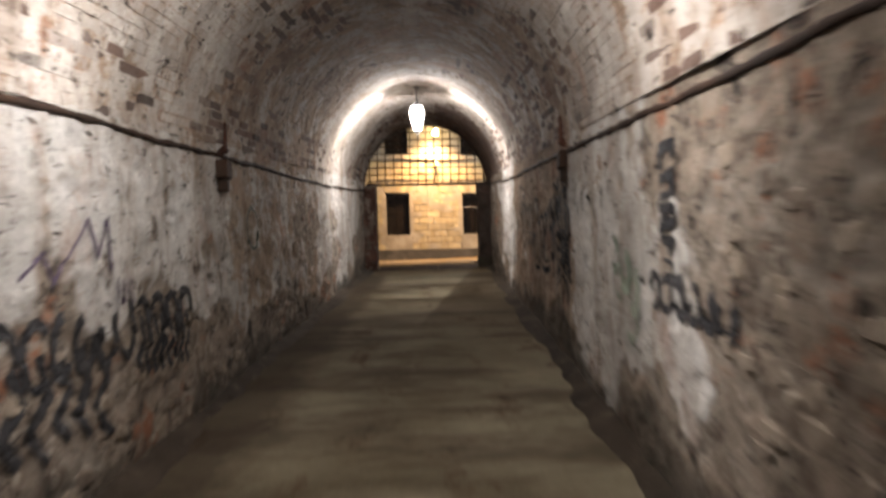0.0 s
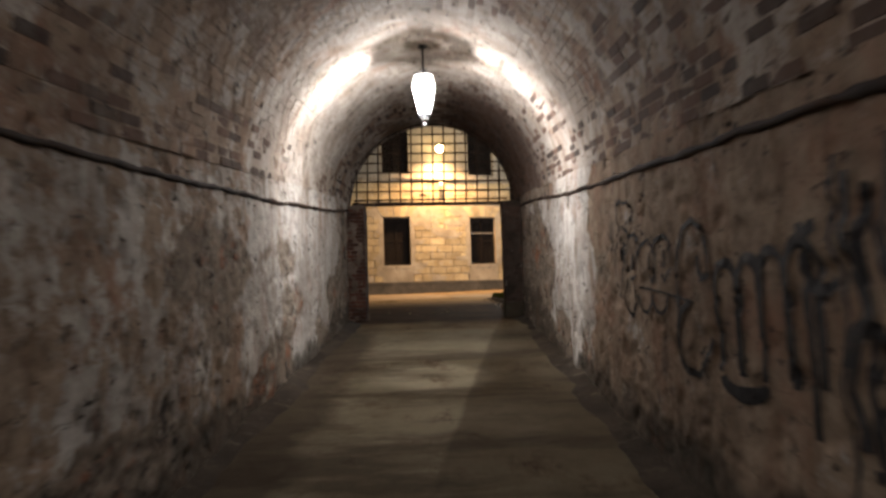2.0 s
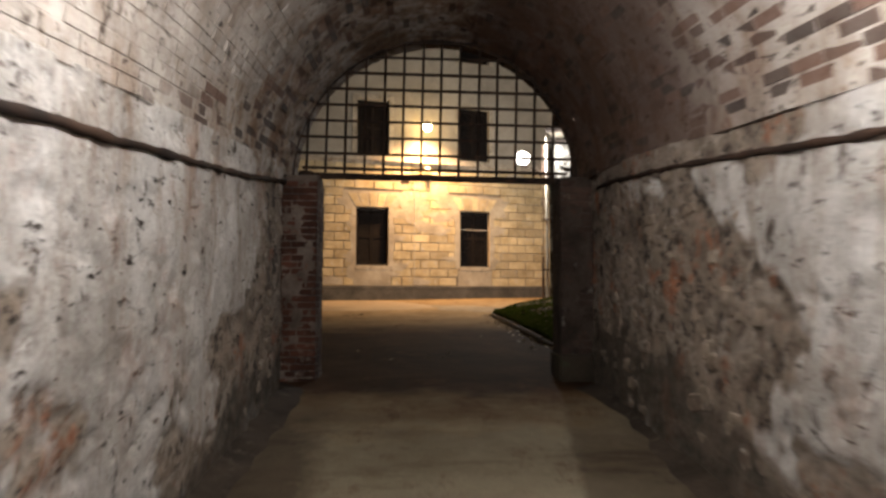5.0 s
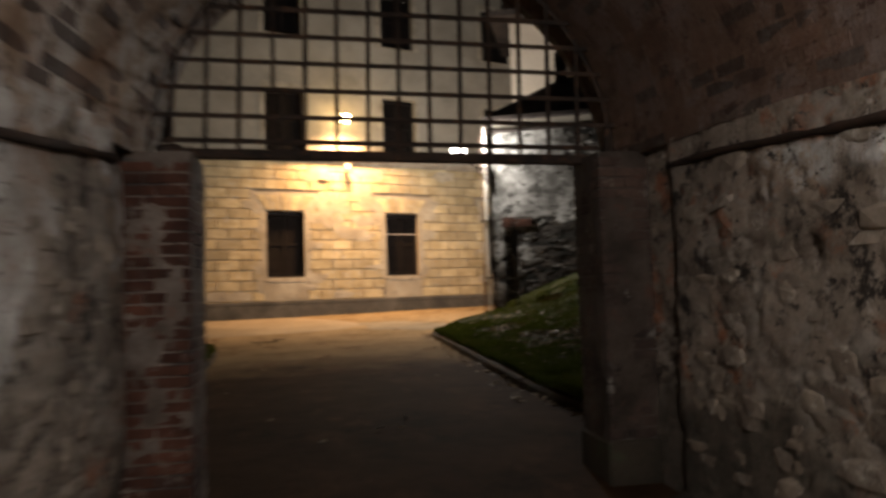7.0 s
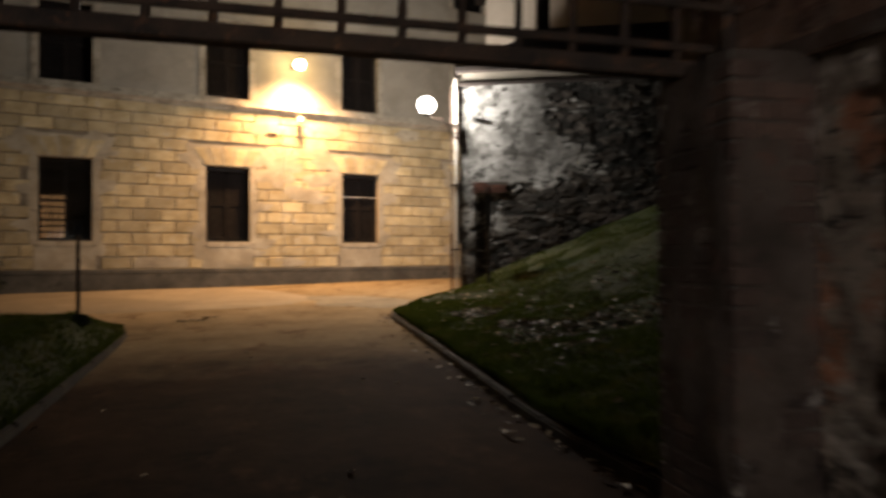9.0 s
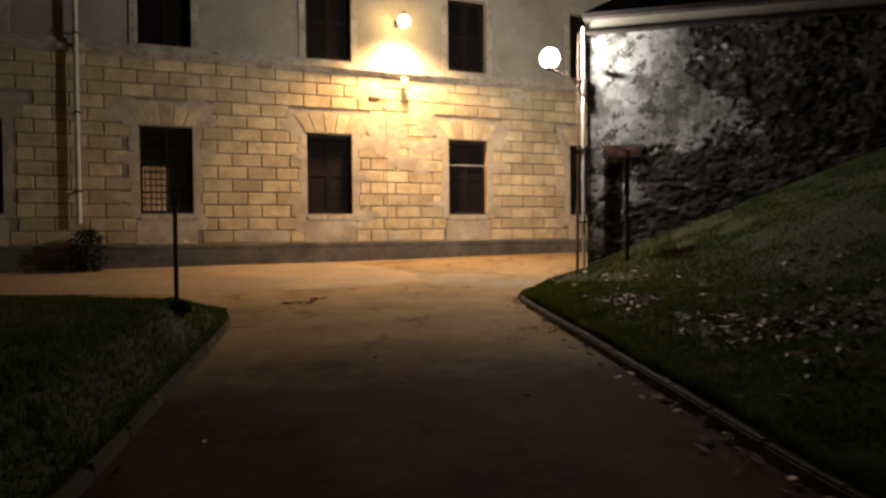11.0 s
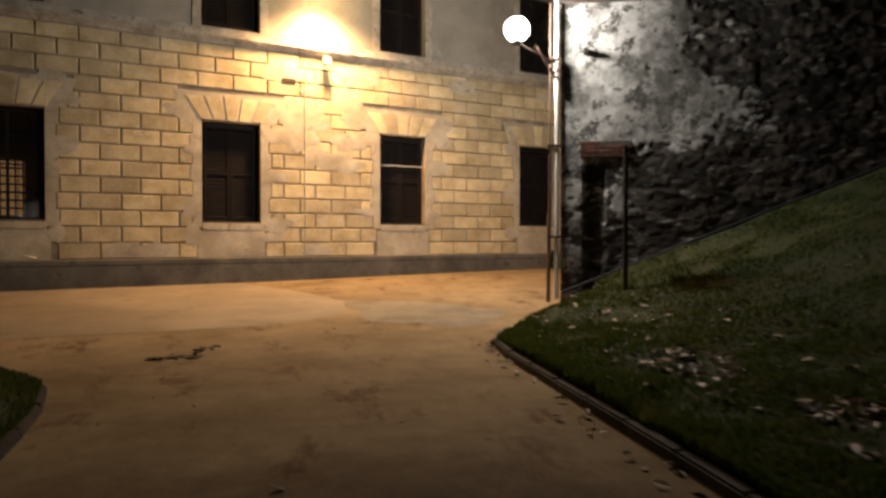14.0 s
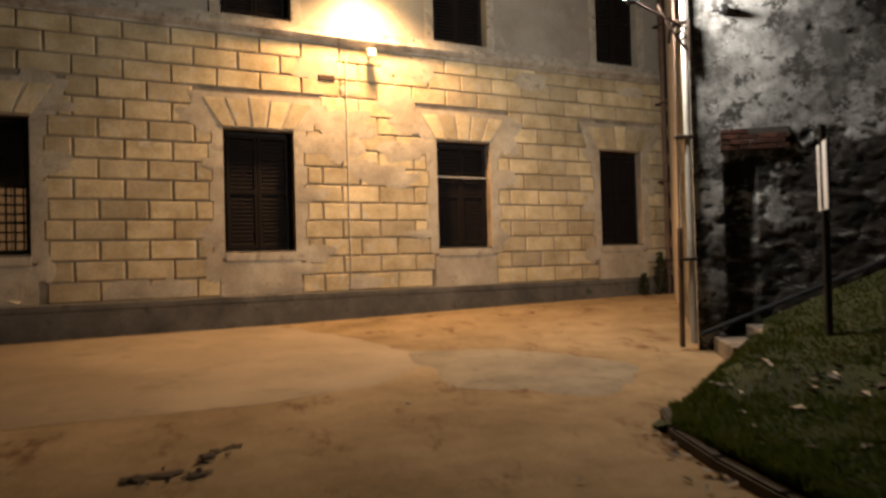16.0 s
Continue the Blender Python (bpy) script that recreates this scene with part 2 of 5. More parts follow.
SHRUB = island_material("shrub_leaf", (0.006, 0.009, 0.004), (0.022, 0.028, 0.010), 0.7)
BARK = surface("twig_bark", (0.03, 0.022, 0.015), (0.08, 0.06, 0.04), 4, 60)
KERB = surface("kerb_concrete", (0.022, 0.017, 0.011), (0.065, 0.050, 0.034), 1.5, 40, 0.9, 0.004, stain=(0.05, 0.055, 0.03), vary=0.5)
STEP = surface("step_stone", (0.11, 0.095, 0.075), (0.26, 0.22, 0.17), 1.5, 40, 0.9, 0.005, stain=(0.06, 0.05, 0.035), vary=0.5)
ASHLAR = surface("ashlar_block", (0.40, 0.315, 0.175), (0.63, 0.52, 0.325), 1.9, 22, 0.92, 0.012, stain=(0.44, 0.40, 0.33), vary=0.5)
RENDER = surface("patched_mortar", (0.32, 0.265, 0.185), (0.52, 0.45, 0.335), 1.3, 28, 0.92, 0.014, stain=(0.24, 0.20, 0.15))
JOINT = surface("joint_mortar", (0.16, 0.125, 0.085), (0.34, 0.28, 0.205), 1.5, 30, 0.95, 0.008)
PLASTER = surface("smooth_plaster", (0.235, 0.208, 0.165), (0.345, 0.312, 0.256), 0.7, 40, 0.9, 0.002, stain=(0.28, 0.25, 0.20))
# Wing plaster paler than the facade's, painting lamplight into its colour.
WING = surface("lamplit_wing_plaster", (0.50, 0.42, 0.33), (0.66, 0.57, 0.46), 0.6, 40, 0.9, 0.002, stain=(0.56, 0.47, 0.37))
PLINTH = surface("plinth_cement", (0.07, 0.063, 0.053), (0.15, 0.135, 0.11), 1.2, 30, 0.9, 0.006, stain=(0.05, 0.046, 0.038))
TRIM = surface("stone_trim", (0.24, 0.205, 0.155), (0.45, 0.40, 0.32), 2.4, 30, 0.92, 0.010, stain=(0.12, 0.10, 0.075))
IRON = surface("rusty_iron", (0.018, 0.013, 0.010), (0.06, 0.035, 0.022), 6, 80, 0.75, 0.002, metal=0.3, stain=(0.10, 0.045, 0.02))
BLACK = surface("black_paint", (0.012, 0.012, 0.013), (0.03, 0.029, 0.028), 5, 60, 0.5, 0.001)
DARK_BROWN = surface("dark_brown", (0.012, 0.007, 0.005), (0.050, 0.025, 0.014), 3, 50, 0.85, 0.003)
BRICK = surface("pier_brick", (0.034, 0.017, 0.012), (0.125, 0.050, 0.031), 2.4, 45, 0.94, 0.010, stain=(0.20, 0.17, 0.145), vary=0.7)
COAT = surface("worn_pier_plaster", (0.075, 0.054, 0.040), (0.22, 0.175, 0.14), 2.6, 35, 0.95, 0.010, stain=(0.16, 0.075, 0.048))
# Right pier's plaster and brick, toned darker than the left pier's.
COAT_DARK = surface("dark_pier_plaster", (0.026, 0.018, 0.013), (0.092, 0.068, 0.052), 1.8, 35, 0.95, 0.012, stain=(0.075, 0.036, 0.024))
BRICK_GREY = surface("dark_limewashed_brick", (0.032, 0.022, 0.018), (0.095, 0.058, 0.043), 2.2, 45, 0.95, 0.012, stain=(0.17, 0.15, 0.13), vary=0.45)
MORTAR = surface("brick_mortar", (0.05, 0.043, 0.036), (0.115, 0.10, 0.083), 3, 40, 0.95, 0.006)
STONE = surface("rubble_stone", (0.13, 0.098, 0.075), (0.33, 0.27, 0.21), 3.5, 30, 0.92, 0.010, stain=(0.42, 0.38, 0.32), vary=0.5)
SHUTTER = surface("shutter_wood", (0.003, 0.0018, 0.0013), (0.009, 0.0046, 0.003), 2, 30, 0.9, 0.002, stretch=(1, 1, 0.2))
SASH = surface("dark_sash", (0.004, 0.003, 0.0024), (0.011, 0.008, 0.006), 3, 50, 0.6, 0.001)
# Added room linings, coloured dark to paint the unlit interior.
ROOM = surface("unlit_room_dark", (0.03, 0.028, 0.025), (0.06, 0.055, 0.05), 1, 10, 0.9, 0.001)
PIPE_PALE = surface("pale_pipe", (0.42, 0.38, 0.31), (0.60, 0.56, 0.48), 3, 40, 0.5, 0.001)
PIPE_DARK = surface("brown_pipe", (0.07, 0.042, 0.03), (0.14, 0.085, 0.055), 3, 40, 0.55, 0.001)
ROOF = surface("dark_roof_tile", (0.02, 0.017, 0.015), (0.055, 0.042, 0.035), 1.5, 20, 0.85, 0.01)
WHITE = surface("white_paint", (0.62, 0.60, 0.55), (0.78, 0.76, 0.71), 3, 50, 0.5, 0.001)
SPRAY = surface("black_spray_paint", (0.014, 0.013, 0.014), (0.05, 0.046, 0.046), 2.5, 60, 0.7, 0.001)
SPRAY_PURPLE = surface("faded_purple_spray_paint", (0.07, 0.045, 0.075), (0.16, 0.12, 0.165), 2.5, 60, 0.7, 0.001)
SPRAY_FADED = surface("faded_green_spray_paint", (0.17, 0.20, 0.15), (0.34, 0.35, 0.28), 3.5, 60, 0.8, 0.001)
SPRAY_GREEN = surface("green_spray_paint", (0.025, 0.045, 0.03), (0.06, 0.085, 0.06), 2.5, 60, 0.7, 0.001)
PANE = glass_material("dark_window_glass", (0.55, 0.6, 0.6))


def pane_material(name, cover):
    """Frosted pane that glows with the bulb behind it; cover is how much of the light it keeps back."""
    m, t, b = material(name, 0.4)
    b.inputs["Base Color"].default_value = (0.8, 0.8, 0.78, 1)
    b.inputs["Alpha"].default_value = cover
    b.inputs["Emission Color"].default_value = (1.0, 0.95, 0.88, 1)
    b.inputs["Emission Strength"].default_value = 3.5
    return m


# Pane covers made up to hold back the lantern's light in set directions.
PANE_CLEAR, PANE_FROST, PANE_DIM = pane_material("clear_lantern_pane", 0.12), pane_material("frosted_lantern_pane", 0.38), pane_material("dim_lantern_pane", 0.44)
PANE_HAZY = pane_material("hazy_lantern_pane", 0.24)
PANE_TOP = pane_material("top_lantern_pane", 0.85)
BULB = glow("lantern_bulb", (1.0, 0.93, 0.82), 60)
GLOBE_GLOW = glow("globe_glass", (1.0, 0.95, 0.88), 14)
WARM_GLOW = glow("warm_bulb", (1.0, 0.66, 0.27), 80)
ROOM_GLOW = glow("lit_room_lamp", (1.0, 0.48, 0.20), 0.28)

# ---- building helpers ----


def part(name, bm, mat, parent=None, label="", at=None, smooth=False):
    me = bpy.data.meshes.new(name)
    bm.to_mesh(me)
    bm.free()
    me.materials.append(mat)
    if smooth:
        me.polygons.foreach_set("use_smooth", [True] * len(me.polygons))
    ob = new(name, me)
    if parent:
        ob.parent = parent
    if at is not None:
        ob.matrix_basis = at
    if label:
        ob["label"] = label
    return ob


def raw(name, verts, faces, mat, parent=None, at=None, smooth=False, values=None):
    me = bpy.data.meshes.new(name)
    me.from_pydata(verts, [], faces)
    me.materials.append(mat)
    if smooth:
        me.polygons.foreach_set("use_smooth", [True] * len(me.polygons))
    for key, data in (values or {}).items():
        me.attributes.new(key, "FLOAT", "POINT").data.foreach_set("value", data)
    ob = new(name, me)
    if parent:
        ob.parent = parent
    if at is not None:
        ob.matrix_basis = at
    return ob


def thing(name, at, label, category, group="", kind=""):
    ob = new(name)
    ob.empty_display_size = 0.1
    ob.matrix_basis = at
    return tagged(ob, label, category, group, kind)


def box(bm, lo, hi, bevel=0.0):
    made = bmesh.ops.create_cube(bm, size=1)["verts"]
    for v in made:
        v.co = Vector([(lo[i] + hi[i]) / 2 + v.co[i] * (hi[i] - lo[i]) for i in range(3)])
    if bevel:
        edges = list({e for v in made for e in v.link_edges})
        bmesh.ops.bevel(bm, geom=edges, offset=bevel, segments=1, affect="EDGES")
    return bm


def block(lo, hi, bevel=0.0):
    return box(bmesh.new(), lo, hi, bevel)


def rod(a, b, r1, r2=None, sides=10, bm=None):
    bm = bm or bmesh.new()
    a, b = Vector(a), Vector(b)
    m = Matrix.Translation((a + b) / 2) @ (b - a).to_track_quat("Z", "Y").to_matrix().to_4x4()
    bmesh.ops.create_cone(bm, cap_ends=True, segments=sides, radius1=r1, radius2=r1 if r2 is None else r2, depth=(b - a).length, matrix=m)
    return bm


def ball(place, r, bm=None, seg=20):
    bm = bm or bmesh.new()
    bmesh.ops.create_uvsphere(bm, u_segments=seg, v_segments=seg // 2, radius=r, matrix=Matrix.Translation(place))
    return bm


def turned(profile, sides, bm=None, twist=0.0):
    """A body turned round z from (radius, height) pairs."""
    bm = bm or bmesh.new()
    rings = [[bm.verts.new((r * math.cos(twist + 2 * math.pi * k / sides), r * math.sin(twist + 2 * math.pi * k / sides), z)) for k in range(sides)] for r, z in profile]
    for a, b in zip(rings, rings[1:]):
        for k in range(sides):
            bm.faces.new((a[k], a[(k + 1) % sides], b[(k + 1) % sides], b[k]))
    bm.faces.new(rings[0][::-1])
    bm.faces.new(rings[-1])
    return bm


def tube(points, radius, sides=8, wobble=0.0):
    """A round cable along a line of points, uneven by wobble."""
    verts, faces = [], []
    pts = [Vector(p) for p in points]
    for i, p in enumerate(pts):
        way = (pts[min(i + 1, len(pts) - 1)] - pts[max(i - 1, 0)]).normalized()
        side = way.cross(Vector((0.01, 0.02, 1))).normalized()
        up = side.cross(way)
        r = radius * (1 + wobble * (noise.noise(p * 5) + 0.6 * noise.noise(p * 14)))
        verts += [p + r * (math.cos(a) * side + math.sin(a) * up) for a in (2 * math.pi * k / sides for k in range(sides))]
        if i:
            o = (i - 1) * sides
            faces += [(o + k, o + (k + 1) % sides, o + sides + (k + 1) % sides, o + sides + k) for k in range(sides)]
    faces += [tuple(range(sides))[::-1], tuple(range(len(verts) - sides, len(verts)))]
    return verts, faces


def lerp_table(x, table):
    for (x0, v0), (x1, v1) in zip(table, table[1:]):
        if x <= x1:
            return v0 + (v1 - v0) * (x - x0) / (x1 - x0)
    return table[-1][1]


def smooth_step(a, b, x):
    k = min(1.0, max(0.0, (x - a) / (b - a)))
    return k * k * (3 - 2 * k)


# ---- ground: one sheet, rising through the tunnel to the street ----
PROFILE = ((-300, -1.3), (-9.5, -1.3), (0, -0.33), (4, 0.09), (14, 1.14), (17, 1.43), (18.25, 1.49), (22, 1.60), (26, 1.72), (30, 1.81), (34, 2.0), (36.4, 2.12), (38.2, 2.18), (41, 2.34), (60, 2.6), (400, 2.6))


def ground_z(y):
    return lerp_table(y, PROFILE)


ys = sorted({p[0] for p in PROFILE} | {0.5 * k for k in range(-18, 84)})
xs = [-300, -60, -20, -8, -4, -1, 0, 1, 2, 3, 4, 8, 20, 60, 300]
gv = [(x, y, ground_z(y) + (0.012 * noise.noise(Vector((x, y * 0.7, 0))) if -9 < x < 9 else 0)) for y in ys for x in xs]
gf = [(j * len(xs) + i, j * len(xs) + i + 1, (j + 1) * len(xs) + i + 1, (j + 1) * len(xs) + i) for j in range(len(ys) - 1) for i in range(len(xs) - 1)]
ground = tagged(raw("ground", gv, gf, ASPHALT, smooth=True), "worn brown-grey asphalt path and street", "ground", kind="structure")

# paler resurfaced lane in front of the facade
EDGE = ((31.4, -3.2), (31.9, -0.1), (32.4, 0.9), (33.7, 1.9), (35.8, 0.95), (37.7, -0.4), (38.4, -1.2))
pv, pf = [], []
rows_n, cols_n = 70, 14
for j in range(rows_n + 1):
    y = 31.4 + 6.9 * j / rows_n
    right = lerp_table(y, EDGE) + 0.16 * noise.noise(Vector((y * 1.7, 0, 4))) + 0.06 * noise.noise(Vector((y * 6, 0, 4)))
    for i in range(cols_n + 1):
        x = -22 + (right + 22) * i / cols_n
        y2 = min(y, 37.80 + (x + 1.384) * 0.303)
        pv.append((x, y2, ground_z(y2) + 0.0155 - 0.012 * smooth_step(-3.0, 0.0, x - right)))
pf = [(j * (cols_n + 1) + i, j * (cols_n + 1) + i + 1, (j + 1) * (cols_n + 1) + i + 1, (j + 1) * (cols_n + 1) + i) for j in range(rows_n) for i in range(cols_n)]
tagged(raw("road", pv, pf, PATCH, smooth=True), "paler resurfaced strip of asphalt street", "road", kind="structure")

# greyer uneven repair where the lane meets the stairs
bm = bmesh.new()
n = 44
mid_p = Vector((2.75, 32.9))
hub = bm.verts.new((mid_p.x, mid_p.y, ground_z(mid_p.y) + 0.012))
rings = []
for f in (0.5, 0.92, 1.0):
    ring = []
    for k in range(n):
        a = 2 * math.pi * k / n
        g = f * (1 + 0.55 * noise.noise(Vector((math.cos(a) * 1.5, math.sin(a) * 1.5, 5))) + 0.12 * noise.noise(Vector((math.cos(a) * 6, math.sin(a) * 6, 5))))
        x, y = mid_p.x + 1.35 * g * math.cos(a) - 0.35 * g * math.sin(a), mid_p.y + 1.35 * g * math.sin(a)
        ring.append(bm.verts.new((x, y, ground_z(y) + (0.018 if f < 0.99 else 0.002))))
    rings.append(ring)
for k in range(n):
    bm.faces.new((hub, rings[0][k], rings[0][(k + 1) % n]))
    for p, q in zip(rings, rings[1:]):
        bm.faces.new((p[k], q[k], q[(k + 1) % n], p[(k + 1) % n]))
tagged(part("road_repair", bm, REPAIR, smooth=True), "greyish repaired patch in the worn asphalt", "road", kind="structure")

# ---- tunnel ----
AXIS, RADIUS, SPRING = 1.365, 1.575, 2.2
Y0, Y1 = -9.0, 18.55


def wear_age(y, h, off):
    """0 where the pale coat holds, 1 on the brown stretches between."""
    e = 0.30 * noise.noise(Vector((h * 1.3, off, 5))) + 0.16 * noise.noise(Vector((y * 3, h * 4, off)))
    first, second = (6.5, 11.65) if off > 5 else (6.5, 11.0)
    pale = smooth_step(second - 0.12, second + 0.12, y + e) * (1 - smooth_step(*((13.7, 14.3) if off > 5 else (15.6, 16.4)), y + e))
    return -0.9 * pale + (1.8 if off > 5 else 0.9) * smooth_step(first - 0.15, first + 0.25, y + e) * (1 - smooth_step(second - 0.12, second + 0.12, y + e)) + 0.8 * smooth_step(15.2, 16.6, y + 3 * e)


HOLES = {True: ((15.72, 1.93, 0.10, 0.085, 0.09), (15.35, 1.22, 0.11, 0.05, 0.035), (16.3, 1.55, 0.05, 0.05, 0.05), (14.9, 0.9, 0.07, 0.05, 0.04), (6.0, 1.05, 0.05, 0.09, 0.05), (5.9, 1.40, 0.035, 0.08, 0.04), (12.3, 1.1, 0.03, 0.06, 0.04)), False: ((6.05, 1.02, 0.10, 0.07, 0.05), (6.45, 1.50, 0.05, 0.10, 0.05), (5.6, 0.75, 0.16, 0.035, 0.04), (5.2, 1.6, 0.09, 0.03, 0.04), (14.3, 1.25, 0.07, 0.09, 0.03), (15.4, 1.7, 0.04, 0.07, 0.03))}


def wall_relief(right, y, h):
    """How far the wall face stands out into the tunnel, and its wear: bare stone, stone number, distance to the joint."""
    off = 11.3 if right else 0.0
    p = Vector((y, h, off))
    d = 0.035 * noise.noise(p * 0.6) + 0.014 * noise.noise(p * 2.1 + Vector((5, 0, 0))) + 0.006 * noise.noise(p * 6)
    patch = noise.noise(Vector((y * 0.45, h * 0.8, off + 3))) + 0.5 * noise.noise(Vector((y * 1.5, h * 1.9, off + 7)))
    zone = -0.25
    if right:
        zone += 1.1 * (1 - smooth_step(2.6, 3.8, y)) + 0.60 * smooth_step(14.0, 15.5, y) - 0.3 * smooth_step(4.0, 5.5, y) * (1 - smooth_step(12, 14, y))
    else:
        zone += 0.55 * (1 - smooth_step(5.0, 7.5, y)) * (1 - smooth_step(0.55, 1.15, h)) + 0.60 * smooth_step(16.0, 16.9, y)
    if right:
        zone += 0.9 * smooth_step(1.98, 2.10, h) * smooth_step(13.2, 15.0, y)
    # Barer, so darker, low down: the dim wall foot is put into colour.
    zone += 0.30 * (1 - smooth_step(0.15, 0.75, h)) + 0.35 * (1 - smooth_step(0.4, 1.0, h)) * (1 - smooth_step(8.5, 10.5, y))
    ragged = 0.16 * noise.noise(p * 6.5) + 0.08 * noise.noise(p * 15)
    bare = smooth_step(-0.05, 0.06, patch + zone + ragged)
    q = Vector((y * 4.6, h * 7.4, off)) + 0.75 * Vector((noise.noise(p * 2.4), noise.noise(p * 2.4 + Vector((9, 0, 0))), 0)) + 0.28 * Vector((noise.noise(p * 9), noise.noise(p * 9 + Vector((9, 0, 0))), 0))
    dist, centres = noise.voronoi(q)
    edge = dist[1] - dist[0]
    cell = (math.sin(centres[0][0] * 12.9 + centres[0][1] * 78.2) * 43758.5) % 1
    tilt = (q.x - centres[0][0]) * (cell - 0.5) + (q.y - centres[0][1]) * ((cell * 7.3) % 1 - 0.5)
    rough = 0.007 * (0.5 - abs(noise.noise(p * 7.5))) + 0.006 * noise.noise(p * 15) + 0.006 * noise.noise(p * 29) + 0.004 * noise.noise(p * 53)
    pointed = smooth_step(-0.15, 0.25, noise.noise(p * 1.7 + Vector((0, 4, 0))))
    d += bare * ((1 - 0.8 * pointed) * (0.012 * smooth_step(0.0, 0.12, edge) + 0.016 * (cell - 0.5) + 0.022 * tilt) - 0.020 + rough)
    edge = edge + 0.5 * pointed
    chip = smooth_step(0.22, 0.34, noise.noise(Vector((y * 4.0, h * 5.5, off + 9))) + 0.5 * noise.noise(p * 13))
    d += (1 - bare) * (0.005 * noise.noise(p * 18) + 0.009 * noise.noise(p * 6.3) - 0.017 * chip)
    if not right:
        d -= 0.16 * smooth_step(17.25, 17.45, y + 0.15 * noise.noise(p * 1.3))
    else:
        d -= 0.05 * smooth_step(17.5, 17.7, y)
    for hy, hh, ly, lh, deep in HOLES[right]:
        if abs(y - hy) < 2 * ly and abs(h - hh) < 2 * lh:
            k = ((y - hy) / ly) ** 2 + ((h - hh) / lh) ** 2 + 0.7 * noise.noise(p * 9)
            d -= deep * (1 - smooth_step(0.7, 1.15, k))
    # Moss height, raised where the dim wall foot is painted in.
    reach = 0.30 + 0.30 * noise.noise(Vector((y * 0.55, off, 1))) + 0.20 * noise.noise(Vector((y * 1.9, h * 1.5, off))) + 0.10 * noise.noise(p * 7) + (0.30 * smooth_step(15.0, 16.6, y) if not right else 0.50 * smooth_step(13.5, 15.0, y) + 0.20 * smooth_step(5.5, 7.0, y) * (1 - smooth_step(9.5, 11.0, y)))
    moss_shade = smooth_step(0.0, 0.22, reach - h)
    return d, bare, cell, edge, moss_shade


def wall_point(right, y, h, out=0.0):
    d = wall_relief(right, y, h)[0] + out
    x = 2.94 - d if right else -0.21 + d
    return Vector((x, y, ground_z(y) + h))


def tunnel_wall(name, right, label):
    rows = [Y0 + 0.07 * k for k in range(135)] + [0.45 + 0.0215 * k for k in range(842)]
    rows[-1] = Y1
    ny, nh = len(rows) - 1, 92
    verts, faces, bare, cell, edge, age, moss_shade = [], [], [], [], [], [], []
    for y in rows:
        for i in range(nh + 1):
            h = -0.08 + (SPRING + 0.10) * i / nh
            d, b, c, e, m = wall_relief(right, y, h)
            verts.append((2.94 - d if right else -0.21 + d, y, ground_z(y) + h))
            bare.append(b), cell.append(c), edge.append(e), moss_shade.append(m), age.append(wear_age(y, h, 11.3 if right else 0.0))
    w = nh + 1
    for j in range(ny):
        for i in range(nh):
            q = (j * w + i, (j + 1) * w + i, (j + 1) * w + i + 1, j * w + i + 1)
            faces.append(q if not right else q[::-1])
    # outer face and top, so that the wall has thickness
    far = 4.3 if right else -1.57
    n0 = len(verts)
    for y in (Y0, Y1):
        for h in (-0.08, SPRING + 0.02):
            verts.append((far, y, ground_z(y) + h))
            bare.append(1.0), cell.append(0.5), edge.append(0.5), age.append(1.0), moss_shade.append(0.0)
    faces += [(n0, n0 + 1, n0 + 3, n0 + 2), (n0, n0 + 1, w - 1, 0), (n0 + 2, n0 + 3, ny * w + w - 1, ny * w)]
    ob = raw(name, verts, faces, WALL, smooth=True, values={"bare": bare, "cell": cell, "edge": edge, "age": age, "moss_shade": moss_shade})
    return tagged(ob, label, "wall", kind="structure")


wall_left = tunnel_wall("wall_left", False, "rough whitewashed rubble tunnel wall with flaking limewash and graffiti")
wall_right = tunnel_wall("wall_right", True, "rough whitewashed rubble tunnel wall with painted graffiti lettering")


